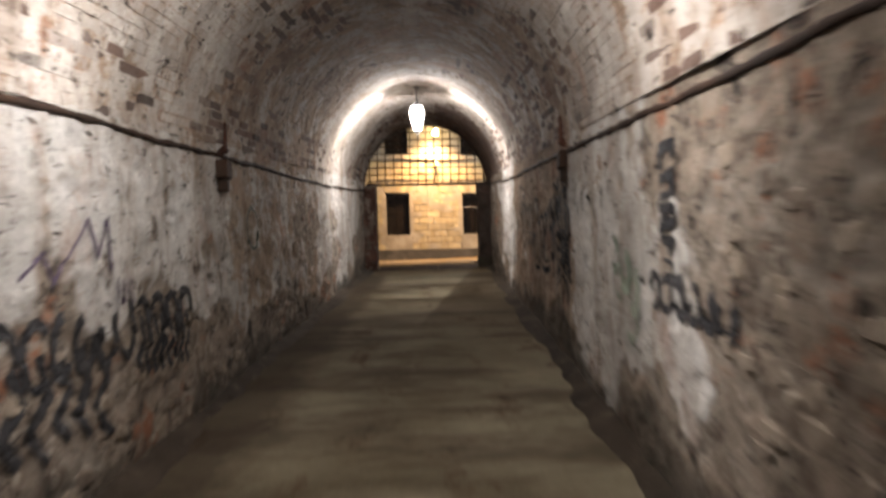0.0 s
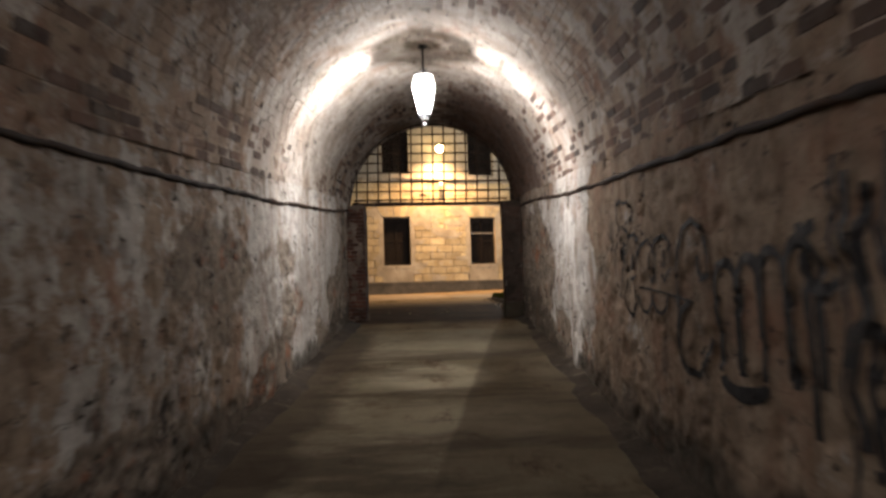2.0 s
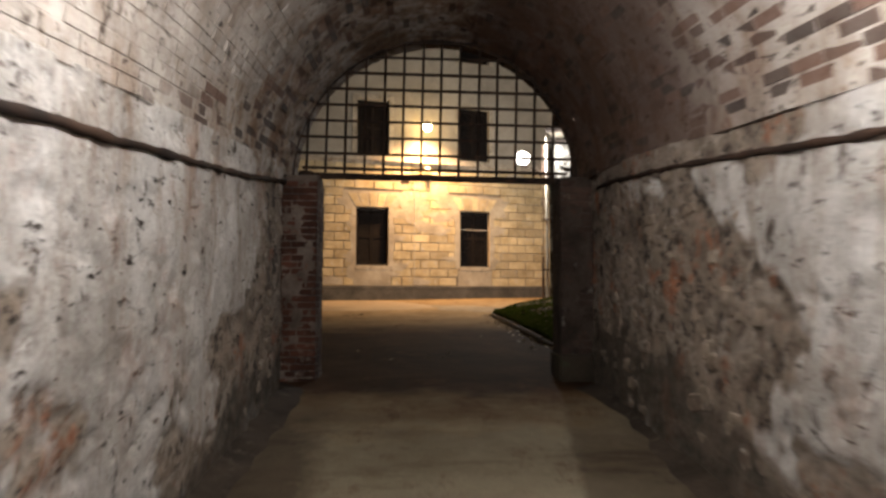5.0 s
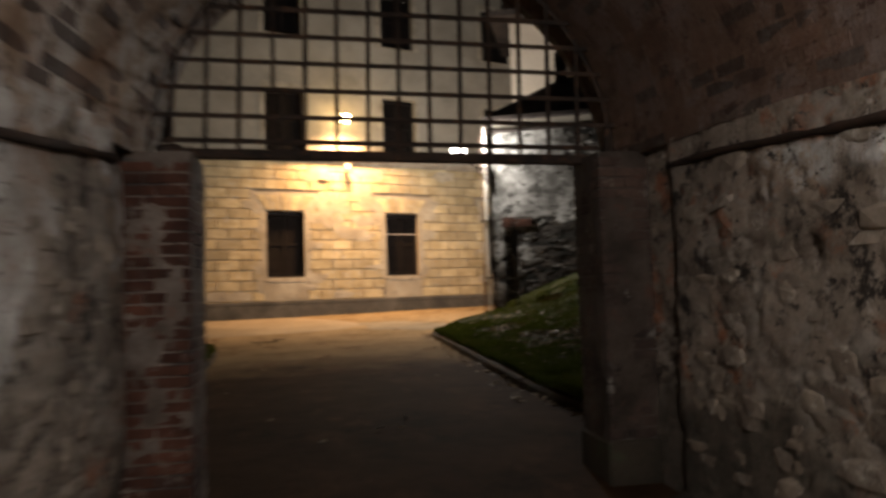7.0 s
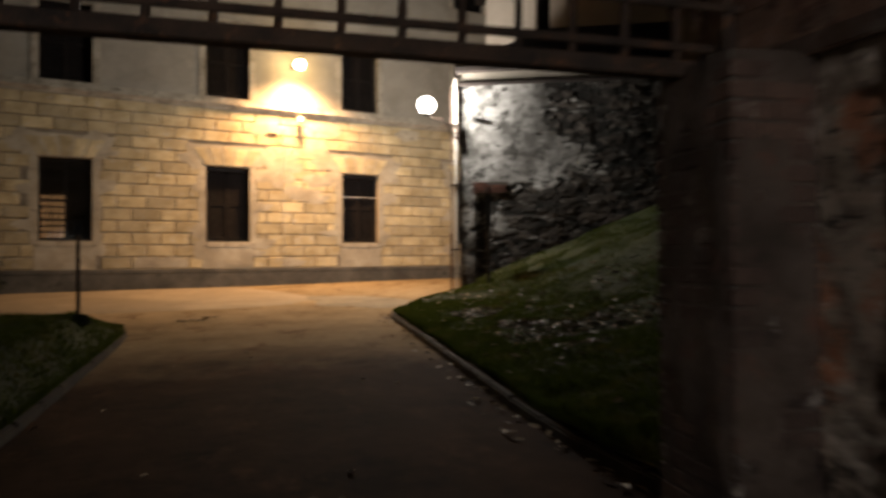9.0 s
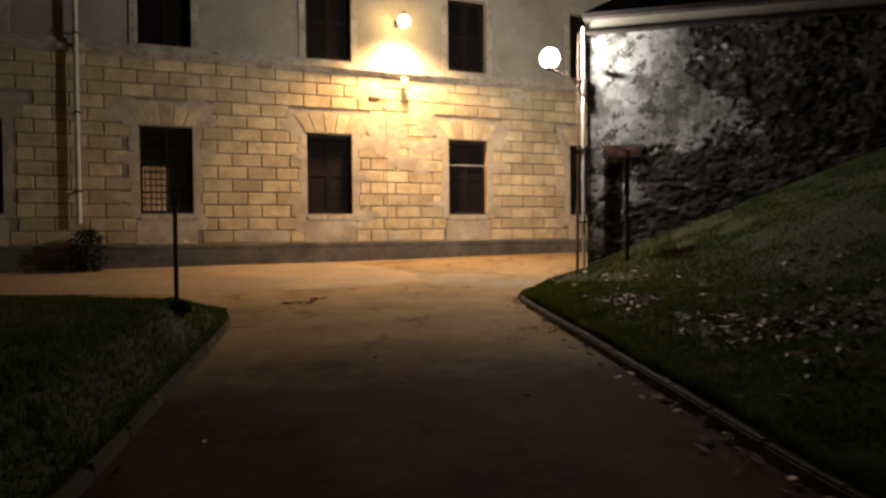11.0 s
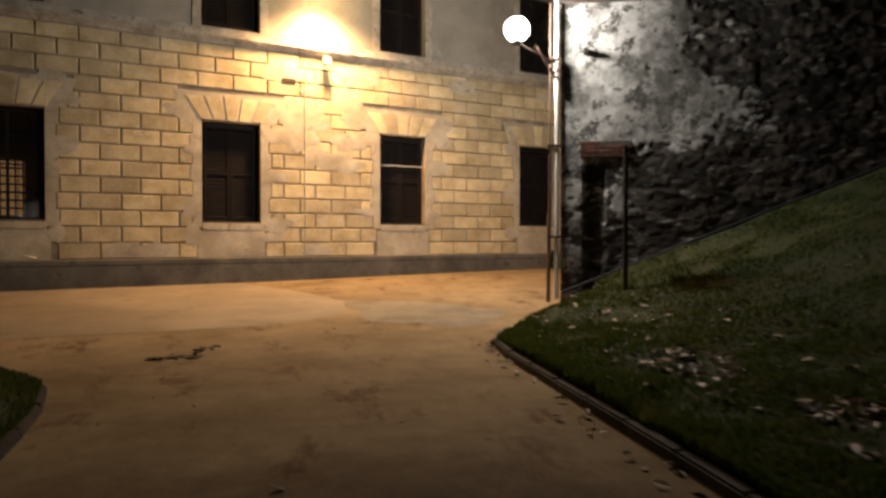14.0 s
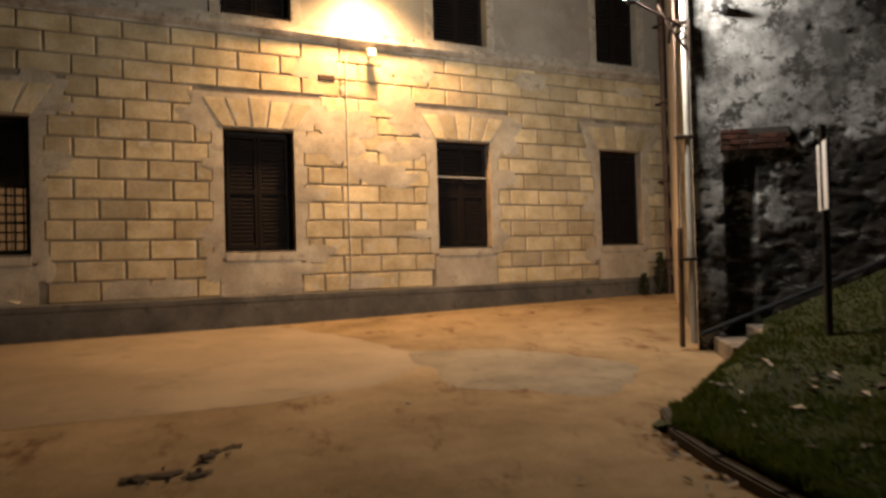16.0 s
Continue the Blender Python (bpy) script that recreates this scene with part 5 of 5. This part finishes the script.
    end = 1 - smooth_step(26.0, 28.8, y)
    return ground_z(y) + 0.095 + (0.05 + 0.36 * end) * near + 0.03 * noise.noise(Vector((x, y, 8)))


def verge_end(x):
    return lerp_table(-x, [(0.0, 24.0), (1.36, 27.4), (1.62, 28.4), (2.2, 29.15), (3.2, 29.75), (5.0, 30.3), (10.0, 31.1), (16, 31.8)])


vv = []
for i in range(61):
    for j in range(61):
        y = 19.02 + 11.9 * j / 60
        xr = edge_x(KERB_L, y) - 0.04
        x = xr - 12.0 * (i / 60) ** 1.5
        vv.append((x, min(y, verge_end(x)) if i else y, verge_z(x, min(y, verge_end(x)) if i else y)))
vf = [(i * 61 + j, i * 61 + j + 1, (i + 1) * 61 + j + 1, (i + 1) * 61 + j) for i in range(60) for j in range(60)]
tagged(raw("grass_verge", vv, vf, SOIL, smooth=True), "low grassy mound beside the path", "verge", kind="structure")


def blades(name, n, pick, height, label, seed):
    r = random.Random(seed)
    verts, faces = [], []
    while n > 0:
        x, y, z = pick(r)
        if z is None:
            continue
        n -= 1
        a = r.random() * 6.283
        h = height * (0.5 + r.random()) * (0.6 + 0.8 * max(0, 0.5 + noise.noise(Vector((x * 1.7, y * 1.7, 1)))))
        w = 0.006 + 0.006 * r.random()
        lean = 0.6 * h * r.random()
        ca, sa = math.cos(a), math.sin(a)
        o = len(verts)
        verts += [(x - w * sa, y + w * ca, z - 0.01), (x + w * sa, y - w * ca, z - 0.01), (x + lean * ca, y + lean * sa, z + h)]
        faces.append((o, o + 1, o + 2))
    return tagged(raw(name, verts, faces, GRASS), label, "grass", kind="stuff")


def worn(x, y):
    """Patches of the bank where the grass is thin and leaves gather."""
    return x > 3.9 and noise.noise(Vector((x * 0.62, y * 0.55, 21))) + 0.5 * noise.noise(Vector((x * 1.7, y * 1.7, 21))) > 0.12


def pick_bank(r):
    x = 3.22 + 8.5 * r.random() ** 1.5
    y = 19.3 + 13.3 * r.random()
    if y > bank_end(x) - 0.05 or x < edge_x(KERB_R, y) + 0.045 or (r.random() < 0.75 and worn(x, y)):
        return x, y, None
    return x, y, bank_height(x, y)


def pick_verge(r):
    y = 19.3 + 11.5 * r.random()
    x = edge_x(KERB_L, y) - 0.05 - 8 * r.random() ** 1.6
    if y > verge_end(x) - 0.04:
        return x, y, None
    return x, y, verge_z(x, y)


blades("grass", 150000, pick_bank, 0.038, "short rough grass on the bank", 4)


def pick_fringe(r):
    y = 19.3 + 11.2 * r.random()
    x = edge_x(KERB_R, y) + 0.09 + 0.10 * r.random()
    if noise.noise(Vector((y * 1.3, 2, 2))) < -0.12:
        return x, y, None
    return x, y, max(ground_z(y) + 0.085, bank_height(x, y))


blades("grass", 9000, pick_fringe, 0.06, "longer grass hanging over the kerb", 12)
blades("grass", 70000, pick_verge, 0.042, "short rough grass on the verge", 6)


def leaf_litter(name, n, pick, label, seed, size=0.042):
    r = random.Random(seed)
    verts, faces = [], []
    while n > 0:
        x, y, z = pick(r)
        if z is None:
            continue
        n -= 1
        m = Matrix.Translation((x, y, z + 0.012 + 0.02 * r.random())) @ Euler((0.7 * (r.random() - 0.5), 0.7 * (r.random() - 0.5), 6.28 * r.random())).to_matrix().to_4x4()
        s = size * (0.6 + 0.9 * r.random())
        o = len(verts)
        curl = s * (0.1 + 0.4 * r.random())
        verts += [m @ Vector(p) for p in ((-s, 0, 0), (-0.3 * s, -0.5 * s, curl), (0.5 * s, -0.42 * s, curl * 0.8), (s, 0, 0.1 * s), (0.5 * s, 0.42 * s, curl), (-0.3 * s, 0.5 * s, curl * 0.7), (0.1 * s, 0, 0))]
        faces += [(o + k, o + (k + 1) % 6, o + 6) for k in range(6)]
    return tagged(raw(name, verts, faces, LEAF), label, "leaves", kind="stuff")


def litter_bank(r):
    x = 3.25 + abs(r.gauss(1.5, 0.95))
    y = r.gauss(25.3, 2.0)
    if y < 19.5 or y > bank_end(x) - 0.2 or x < edge_x(KERB_R, y) + 0.14 or x > 8 or (r.random() < 0.93 and not worn(x, y)):
        return x, y, None
    return x, y, bank_height(x, y)


def litter_bank_far(r):
    x = 3.6 + 2.2 * r.random()
    y = 27.0 + 3.6 * r.random()
    if y > bank_end(x) - 0.2:
        return x, y, None
    return x, y, bank_height(x, y)


def litter_kerb(r):
    y = 19.3 + 11 * r.random()
    x = edge_x(KERB_R, y) - 0.02 - abs(r.gauss(0, 0.12))
    return x, y, ground_z(y)


def litter_open(r):
    y = r.uniform(19.2, 33)
    return r.uniform(-0.9, 3.0), y, ground_z(y)


leaf_litter("fallen_leaves", 720, litter_bank, "pale dry leaves scattered over the grass bank", 5, 0.05)
leaf_litter("fallen_leaves", 60, litter_bank_far, "pale dry leaves on the far end of the bank", 15)
leaf_litter("fallen_leaves", 95, litter_kerb, "pale dry leaves lying along the kerb", 7, 0.042)
leaf_litter("fallen_leaves", 26, litter_open, "a few dry leaves on the asphalt", 9, 0.035)

# ---- stone house with stairs along its wall ----
HOUSE = Matrix.Translation((CORNER.x, CORNER.y, 0)) @ Matrix.Rotation(math.atan2(ALONG.y, ALONG.x), 4, "Z")


def house_wall():
    """Rubble wall of the house in its own frame: u along, depth behind, z up."""
    nu, nz = 330, 190
    length, z0, z1 = 13.0, 1.5, 7.62
    verts, faces, bare, cell, edge = [], [], [], [], []
    for i in range(nu + 1):
        u = length * (i / nu) ** 1.15
        for j in range(nz + 1):
            z = z0 + (z1 - z0) * j / nz
            p = Vector((u, z, 40))
            q = Vector((u * 3.0, z * 4.6, 40)) + 0.5 * Vector((noise.noise(p * 3), noise.noise(p * 3 + Vector((9, 0, 0))), 0))
            dist, centres = noise.voronoi(q)
            e = dist[1] - dist[0]
            c = (math.sin(centres[0][0] * 12.9 + centres[0][1] * 78.2) * 43758.5) % 1
            pa = Vector((u * 0.75, z * 1.35, 40))
            # Bare stone grows along u, which also paints in the corner lamp's falloff.
            patch = noise.noise(pa * 0.6) + 0.6 * noise.noise(pa * 1.9) + 0.48 * noise.noise(pa * 5.5) + 0.30 * noise.noise(p * 13) - 0.75 * smooth_step(4.3, 5.4, z) * (1 - smooth_step(1.6, 3.6, u)) + 0.75 * smooth_step(0.8, 3.8, u) + 0.6 * (1 - smooth_step(4.3, 4.8, z)) * smooth_step(0.3, 0.6, u) + 0.05
            b = smooth_step(-0.03, 0.05, patch)
            ps = Vector((u * 0.6, z * 1.3, 40))
            rough = 0.020 * (0.5 - abs(noise.noise(ps * 4))) + 0.009 * noise.noise(ps * 10) + 0.005 * noise.noise(p * 24)
            d = 0.03 * noise.noise(p * 0.8) + 0.006 * noise.noise(p * 9) + b * (0.010 * smooth_step(0.0, 0.15, e) - 0.022 + 0.014 * (c - 0.5) + rough)
            if 0.42 < u < 0.80 + 0.08 * noise.noise(p * 2) and z < 4.55 + 0.1 * noise.noise(p * 3):
                d -= 0.22
            d *= smooth_step(-0.05, 0.15, u)
            verts.append((u, -d, z))
            bare.append(b), cell.append(c), edge.append(e)
    w = nz + 1
    faces = [(i * w + j, (i + 1) * w + j, (i + 1) * w + j + 1, i * w + j + 1) for i in range(nu) for j in range(nz)]
    # return wall, back and far end
    n0 = len(verts)
    for u, dep in ((0, 0), (0.55, 5.2), (13.0, 5.2), (13.0, 0)):
        for z in (z0, z1):
            verts.append((u, dep, z))
            bare.append(0.2), cell.append(0.5), edge.append(0.5)
    for k in range(3):
        a = n0 + 2 * k
        faces.append((a, a + 1, a + 3, a + 2))
    return raw("wall", verts, faces, HOUSE_WALL, smooth=True, values={"bare": bare, "cell": cell, "edge": edge})


house = thing("stone_house", HOUSE @ Matrix.Translation((0, 0, 0)), "old rubble-stone house with flaking limewash above a stair", "house")
hw = house_wall()
hw.parent = house
part("string_ledge", block((-0.04, -0.10, 7.58), (13.0, -0.003, 7.66), 0.01), ROOF, house, "dark stone ledge")
part("eaves_band", block((0.0, -0.02, 7.665), (13.0, 0.4, 7.93)), PLASTER, house, "pale plaster band under the eaves")
bm = bmesh.new()
e0 = [bm.verts.new(p) for p in ((-0.09, -0.20, 7.94), (13.3, -0.20, 7.94), (13.3, 5.6, 7.94), (0.5, 5.6, 7.94))]
e1 = [bm.verts.new((v.co.x, v.co.y, 8.05)) for v in e0]
rd = [bm.verts.new((2.3, 2.6, 9.9)), bm.verts.new((12.0, 2.6, 9.9))]
bm.faces.new(e0[::-1])
for k in range(4):
    bm.faces.new((e0[k], e0[(k + 1) % 4], e1[(k + 1) % 4], e1[k]))
for f in ((e1[0], e1[1], rd[1], rd[0]), (e1[1], e1[2], rd[1]), (e1[2], e1[3], rd[0], rd[1]), (e1[3], e1[0], rd[0])):
    bm.faces.new(f)
bmesh.ops.recalc_face_normals(bm, faces=bm.faces)
roof = part("roof", bm, ROOF, house, "dark hipped tile roof")
part("chimney", block((2.05, 2.0, 9.4), (2.45, 2.5, 10.6), 0.03), ROOF, roof)
# taller plastered wing rising behind the stone house
CORNER_WING = Vector((7.45, 37.35))
plan = [CORNER_WING, CORNER_WING + 13.0 * ALONG, CORNER_WING + 13.0 * ALONG - 6.0 * OUT, Vector((9.40, 41.30))]
WING_TOP = 12.7
bm = bmesh.new()
lower = [bm.verts.new((p.x, p.y, 2.0)) for p in plan]
upper = [bm.verts.new((p.x, p.y, WING_TOP)) for p in plan]
bm.faces.new(upper)
for k in range(4):
    bm.faces.new((lower[k], lower[(k + 1) % 4], upper[(k + 1) % 4], upper[k]))
bmesh.ops.recalc_face_normals(bm, faces=bm.faces)
tagged(part("wall_wing", bm, WING), "plain plaster wall of a taller wing behind the house, paled as if lamplit", "wall", kind="structure")
bm = block((-0.25, 3.60, WING_TOP + 0.004), (13.2, 8.8, WING_TOP + 0.09))
for k in range(62):
    u = -0.15 + 0.22 * k
    rod((u, 3.53 - 0.04 * noise.noise(Vector((u * 9, 0, 0))), WING_TOP + 0.10), (u, 6.9, WING_TOP + 1.35), 0.105, 0.105, 8, bm)
tagged(part("roof_wing", bm, ROOF, at=HOUSE), "dark roof of round tiles with projecting eaves", "roof", kind="structure")

# red brick lintel over the blocked doorway
rnd = random.Random(21)
lintel = part("lintel", block((0.36, -0.012, 4.72), (1.26, 0.05, 5.02)), MORTAR, house)
for r in range(4):
    u = 0.36 - 0.12 * (r % 2)
    while u < 1.24:
        a, b = max(0.36, u + 0.006), min(1.26, u + 0.236)
        if b - a > 0.05 and not (r == 3 and rnd.random() < 0.5):
            part("brick", block((a, -0.035 - 0.015 * rnd.random(), 4.727 + 0.074 * r), (b, -0.002, 4.727 + 0.074 * r + 0.062), 0.004), BRICK, lintel)
        u += 0.242

stairs = thing("stone_stairs", HOUSE @ Matrix.Translation((0, 0, 2.0)), "worn stone steps climbing along the house wall", "stairs")
for k in range(24):
    u0 = 0.18 + 0.41 * k
    part("step", block((u0, -STAIR_W, -0.55 + 0.168 * k), (u0 + 0.46, -0.09, 0.168 * (k + 1)), 0.012), STEP, stairs)
rail = [HOUSE @ Vector((u, -0.13, 2.10 + 0.41 * u + 0.10)) for u in (0.02, 1, 2.5, 4, 6, 9.5)]
tagged(raw("stair_rail", *tube(rail, 0.032, 8), BLACK), "dark iron pipe running up the foot of the stair wall", "rail")

# drainpipe at the house corner
dp = thing("drainpipe", HOUSE @ Matrix.Translation((-0.075, -0.07, 2.02)), "pale drainpipe with a dark lower end at the house corner", "drainpipe", "drainpipes")
part("pipe", rod((0, 0, 0.06), (0, 0, 5.75), 0.045, sides=14), PIPE_PALE, dp, smooth=False)
part("lower_pipe", rod((-0.15, 0.03, 0.0), (-0.14, 0.03, 1.65), 0.038, sides=12), PIPE_DARK, dp, "dark metal lower pipe")
part("thin_pipe", rod((-0.14, 0.03, 1.65), (-0.12, 0.03, 5.6), 0.014, sides=10), PIPE_DARK, dp)
for z in (1.2, 2.9, 4.5):
    part("clip", block((-0.17, -0.07, z), (0.08, 0.07, z + 0.04), 0.005), IRON, dp)

# street globe lamp on its bracket
gl = thing("street_lamp", Matrix.Translation(GLOBE), "lit white globe lamp on an iron arm at the house corner", "street lamp")
part("globe", ball((0, 0, 0), 0.23, seg=28), GLOBE_GLOW, gl, "glowing white glass globe", smooth=True).visible_shadow = False
gp = Vector(GLOBE)
hook = HOUSE @ Vector((-0.02, -0.12, 6.42))
part("arm", rod((0, 0, -0.235), hook - gp, 0.017, sides=8), IRON, gl)
part("collar", rod((0, 0, -0.27), (0, 0, -0.20), 0.07, 0.09, 12), BLACK, gl)
brace_line = [(hook - gp) * (0.45 + 0.55 * k / 10) + Vector((0, 0, -0.30 * math.sin(math.pi * 0.5 * k / 10))) for k in range(11)]
raw("brace", *tube(brace_line, 0.018, 6), IRON, parent=gl)
for k in range(4):
    ctr = (hook - gp) * (0.72 + 0.075 * k) + Vector((0, 0, -0.10 - 0.03 * k))
    ring = [ctr + Vector((0.06 * math.cos(a), 0.02, 0.06 * math.sin(a))) for a in (2 * math.pi * q / 14 for q in range(15))]
    raw("scroll", *tube(ring, 0.010, 6), IRON, parent=gl)
part("bracket_plate", rod(hook - gp + Vector((0, 0, -0.42)), hook - gp + Vector((0, 0, 0.12)), 0.03, sides=8), IRON, gl)
cam_box = thing("wall_camera", HOUSE @ Matrix.Translation((0.42, 0, 6.62)), "small dark box on an arm fixed to the house wall", "camera box")
part("arm", block((-0.12, -0.12, 0.02), (0.0, -0.09, 0.04)), BLACK, cam_box)
part("body", block((-0.02, -0.16, 0.0), (0.08, -0.02, 0.11), 0.01), BLACK, cam_box)

# sign beside the stairs
sg = thing("sign_post", Matrix.Translation((5.61, 31.02, bank_height(5.61, 31.02) - 0.03)), "dark post with a white sign plate beside the stairs", "sign")
part("post", rod((0, 0, 0), (0, 0, 2.22), 0.038, sides=12), BLACK, sg)
plate = part("plate", block((-0.27, -0.012, 1.32), (0.27, 0.012, 2.05), 0.004), BLACK, sg, "sign plate", at=Matrix.Rotation(math.atan2(0.87, 0.49), 4, "Z"))
part("face", block((-0.26, 0.013, 1.33), (0.26, 0.017, 2.04)), WHITE, plate, "white sign face")

# lectern post on the verge
lp = thing("lectern_sign", Matrix.Translation((-1.63, 25.9, verge_z(-1.63, 25.9) - 0.03)), "thin rusty post with a small dark tilted plate on the verge", "sign")
part("post", rod((0, 0, 0), (0, 0, 1.34), 0.026, sides=10), IRON, lp)
part("plate", block((-0.03, -0.07, -0.006), (0.05, 0.07, 0.006), 0.003), BLACK, lp, "dark tilted plate", at=pose(0.0, -0.03, 1.27, 80, 0, -8))


def shrub(name, at, radius, height, leaves, seed, label):
    r = random.Random(seed)
    root = thing(name, Matrix.Translation(at), label, "plant")
    bm = bmesh.new()
    for k in range(7):
        a = r.random() * 6.28
        rod((0, 0, 0), (radius * 0.6 * math.cos(a), radius * 0.6 * math.sin(a), height * (0.5 + 0.4 * r.random())), 0.014, 0.005, 5, bm)
    part("stems", bm, BARK, root)
    verts, faces = [], []
    for k in range(leaves):
        a, f = r.random() * 6.28, r.random()
        rr = radius * math.sqrt(r.random()) * math.sqrt(max(0.05, 1 - (2 * f - 0.7) ** 2 * 0.5)) * (0.8 + 0.4 * noise.noise(Vector((a * 2, f * 5, seed))))
        c = Vector((rr * math.cos(a), rr * math.sin(a), height * f))
        m = Euler((6.28 * r.random(), 6.28 * r.random(), 6.28 * r.random())).to_matrix()
        s = 0.035 + 0.03 * r.random()
        o = len(verts)
        verts += [c + m @ Vector(p) for p in ((-s, 0, 0), (0, -0.4 * s, 0.1 * s), (s, 0, 0), (0, 0.4 * s, 0.1 * s))]
        faces.append((o, o + 1, o + 2, o + 3))
    raw("crown", verts, faces, SHRUB, parent=root)
    return root


def at_face(s, depth, z):
    return FACE @ Vector((s, depth, z))


shrub("shrub", at_face(-5.65, -0.5, ground_z(35.9)), 0.55, 1.05, 1500, 1, "dark leafy shrub at the foot of the facade")
shrub("weeds", at_face(10.50, -0.25, 2.31), 0.20, 1.05, 420, 2, "tall weeds growing beside the brown downpipe")
shrub("weeds", at_face(9.98, -0.22, 2.30), 0.16, 0.55, 200, 3, "low brown weeds at the foot of the facade")
shrub("weeds", Vector((-1.62, 25.9, verge_z(-1.62, 25.9) - 0.02)), 0.16, 0.10, 220, 4, "tuft of weeds round the foot of the sign post")


def downpipe(s, z0, z1, mat, r, label):
    p = thing("downpipe", FACE @ Matrix.Translation((s, -0.24, z0)), label, "drainpipe", "drainpipes")
    part("pipe", rod((0, 0, 0), (0, 0, z1 - z0), r, sides=14), mat, p)
    z = 0.8
    while z < z1 - z0:
        part("clip", block((-r - 0.02, -r - 0.01, z), (r + 0.02, 0.235, z + 0.04), 0.005), IRON, p)
        z += 2.0
    return p


downpipe(-5.86, 3.32, 15.7, PIPE_PALE, 0.06, "pale drainpipe down the facade ending above a shrub")
downpipe(10.80, 2.34, 15.7, PIPE_DARK, 0.065, "brown drainpipe running up the facade")
wire = [FACE @ Vector((2.42 + 0.02 * noise.noise(Vector((z, 0, 0))), -0.05, z)) for z in (2.8 + 0.25 * k for k in range(20))]
tagged(raw("facade_wire", *tube(wire, 0.012, 6), PIPE_PALE), "thin pale wire running down the ashlar wall", "wire")
wl = thing("wall_lamp", FACE @ Matrix.Translation((2.73, -0.04, 9.20)), "lit yellow lamp on a short arm between upper windows", "wall lamp")
part("arm", rod((0, 0, 0.16), (0, -0.76, 0.26), 0.016, sides=8), BLACK, wl)
part("plate", block((-0.06, -0.02, 0.02), (0.06, 0.035, 0.22), 0.006), BLACK, wl)
part("hood", turned(((0.075, 0.03), (0.07, 0.07), (0.04, 0.13), (0.02, 0.16)), 16), BLACK, wl, "small dark hood", at=Matrix.Translation((0, -0.76, 0.11)))
part("bulb", ball((0, -0.76, 0.0), 0.17), WARM_GLOW, wl, "glowing yellow bulb", smooth=True).visible_shadow = False
fl = thing("floodlight", FACE @ Matrix.Translation((2.92, -0.05, 7.44)), "small white unlit floodlight under the string course", "floodlight")
part("body", block((-0.09, -0.24, 0.05), (0.09, -0.08, 0.22), 0.02), WHITE, fl)
part("arm", block((-0.02, -0.10, 0.06), (0.02, 0.04, 0.10)), BLACK, fl)
part("vent", block((0, -0.05, 0), (0.34, -0.004, 0.11), 0.01), IRON, None, at=FACE @ Matrix.Translation((1.85, 0, 6.98)))
tagged(bpy.data.objects["vent"], "small dark vent grating in the ashlar wall", "vent")

# broken patches in the street
def pothole(x, y, turn, wide, deep, seed):
    """Crumbled asphalt: ragged dark hollow with loose chips round its lip."""
    r = random.Random(seed)
    root = thing("pothole", pose(x, y, ground_z(y), 0, 0, turn), "small ragged dark break in the worn asphalt", "pothole", "broken patches in the street")
    for q in range(3):
        bm = bmesh.new()
        cx, cy = wide * (q - 1) * 0.45 + 0.03 * r.random(), deep * 0.7 * (r.random() - 0.5) + 0.02
        n = 18
        rim = []
        for k in range(n):
            a = 2 * math.pi * k / n
            f = 0.7 + 0.7 * noise.noise(Vector((math.cos(a) * 1.8, math.sin(a) * 1.8, seed + 3.7 * q)))
            rim.append(bm.verts.new((cx + wide * 0.34 * f * math.cos(a), cy + deep * 0.34 * f * math.sin(a), 0.017)))
        hub = bm.verts.new((cx, cy, 0.0165))
        for k in range(n):
            bm.faces.new((hub, rim[k], rim[(k + 1) % n]))
        part("hollow", bm, TAR, root)
    for q in range(9):
        a = r.random() * 6.28
        c = Vector((wide * 0.5 * math.cos(a), deep * 0.6 * math.sin(a), 0.016))
        z = 0.01 + 0.012 * r.random()
        part("chip", block(c - Vector((z, z * 0.7, 0.002)), c + Vector((z, z * 0.7, z * 0.8)), 0.003), TAR, root)


pothole(-0.72, 29.90, 12, 0.46, 0.30, 3)
pothole(-0.40, 30.35, 60, 0.40, 0.18, 9)

# ---- single stones standing out of the tunnel walls ----
rnd = random.Random(31)
stone_meshes = []
for k in range(8):
    bm = bmesh.new()
    bmesh.ops.create_icosphere(bm, subdivisions=1, radius=1)
    for v in bm.verts:
        v.co *= 1 + 0.5 * noise.noise(v.co * 1.3 + Vector((k * 7, 0, 0)))
        v.co = Vector([math.copysign(abs(c) ** 0.75, c) for c in v.co])
    me = bpy.data.meshes.new("stone")
    bm.to_mesh(me)
    bm.free()
    me.materials.append(STONE)
    stone_meshes.append(me)


def wall_stones(right, y0, y1, h0, h1, n):
    for k in range(n):
        y, h = rnd.uniform(y0, y1), rnd.uniform(h0, h1)
        if wall_relief(right, y, h)[1] < 0.55:
            continue
        p = wall_point(right, y, h, -0.018)
        ob = new("stone", rnd.choice(stone_meshes))
        ob.parent = wall_right if right else wall_left
        ob.matrix_basis = Matrix.LocRotScale(p, Euler((0.3 * (rnd.random() - 0.5), 0, 0)), (0.026 + 0.006 * rnd.random(), 0.06 + 0.09 * rnd.random(), 0.035 + 0.045 * rnd.random()))


wall_stones(True, 14.2, 17.4, 0.1, 2.0, 130)
wall_stones(True, 0.8, 3.4, 0.1, 1.9, 90)
wall_stones(False, 2.5, 7.0, 0.05, 0.9, 80)
wall_stones(False, 15.8, 17.3, 0.1, 2.0, 50)
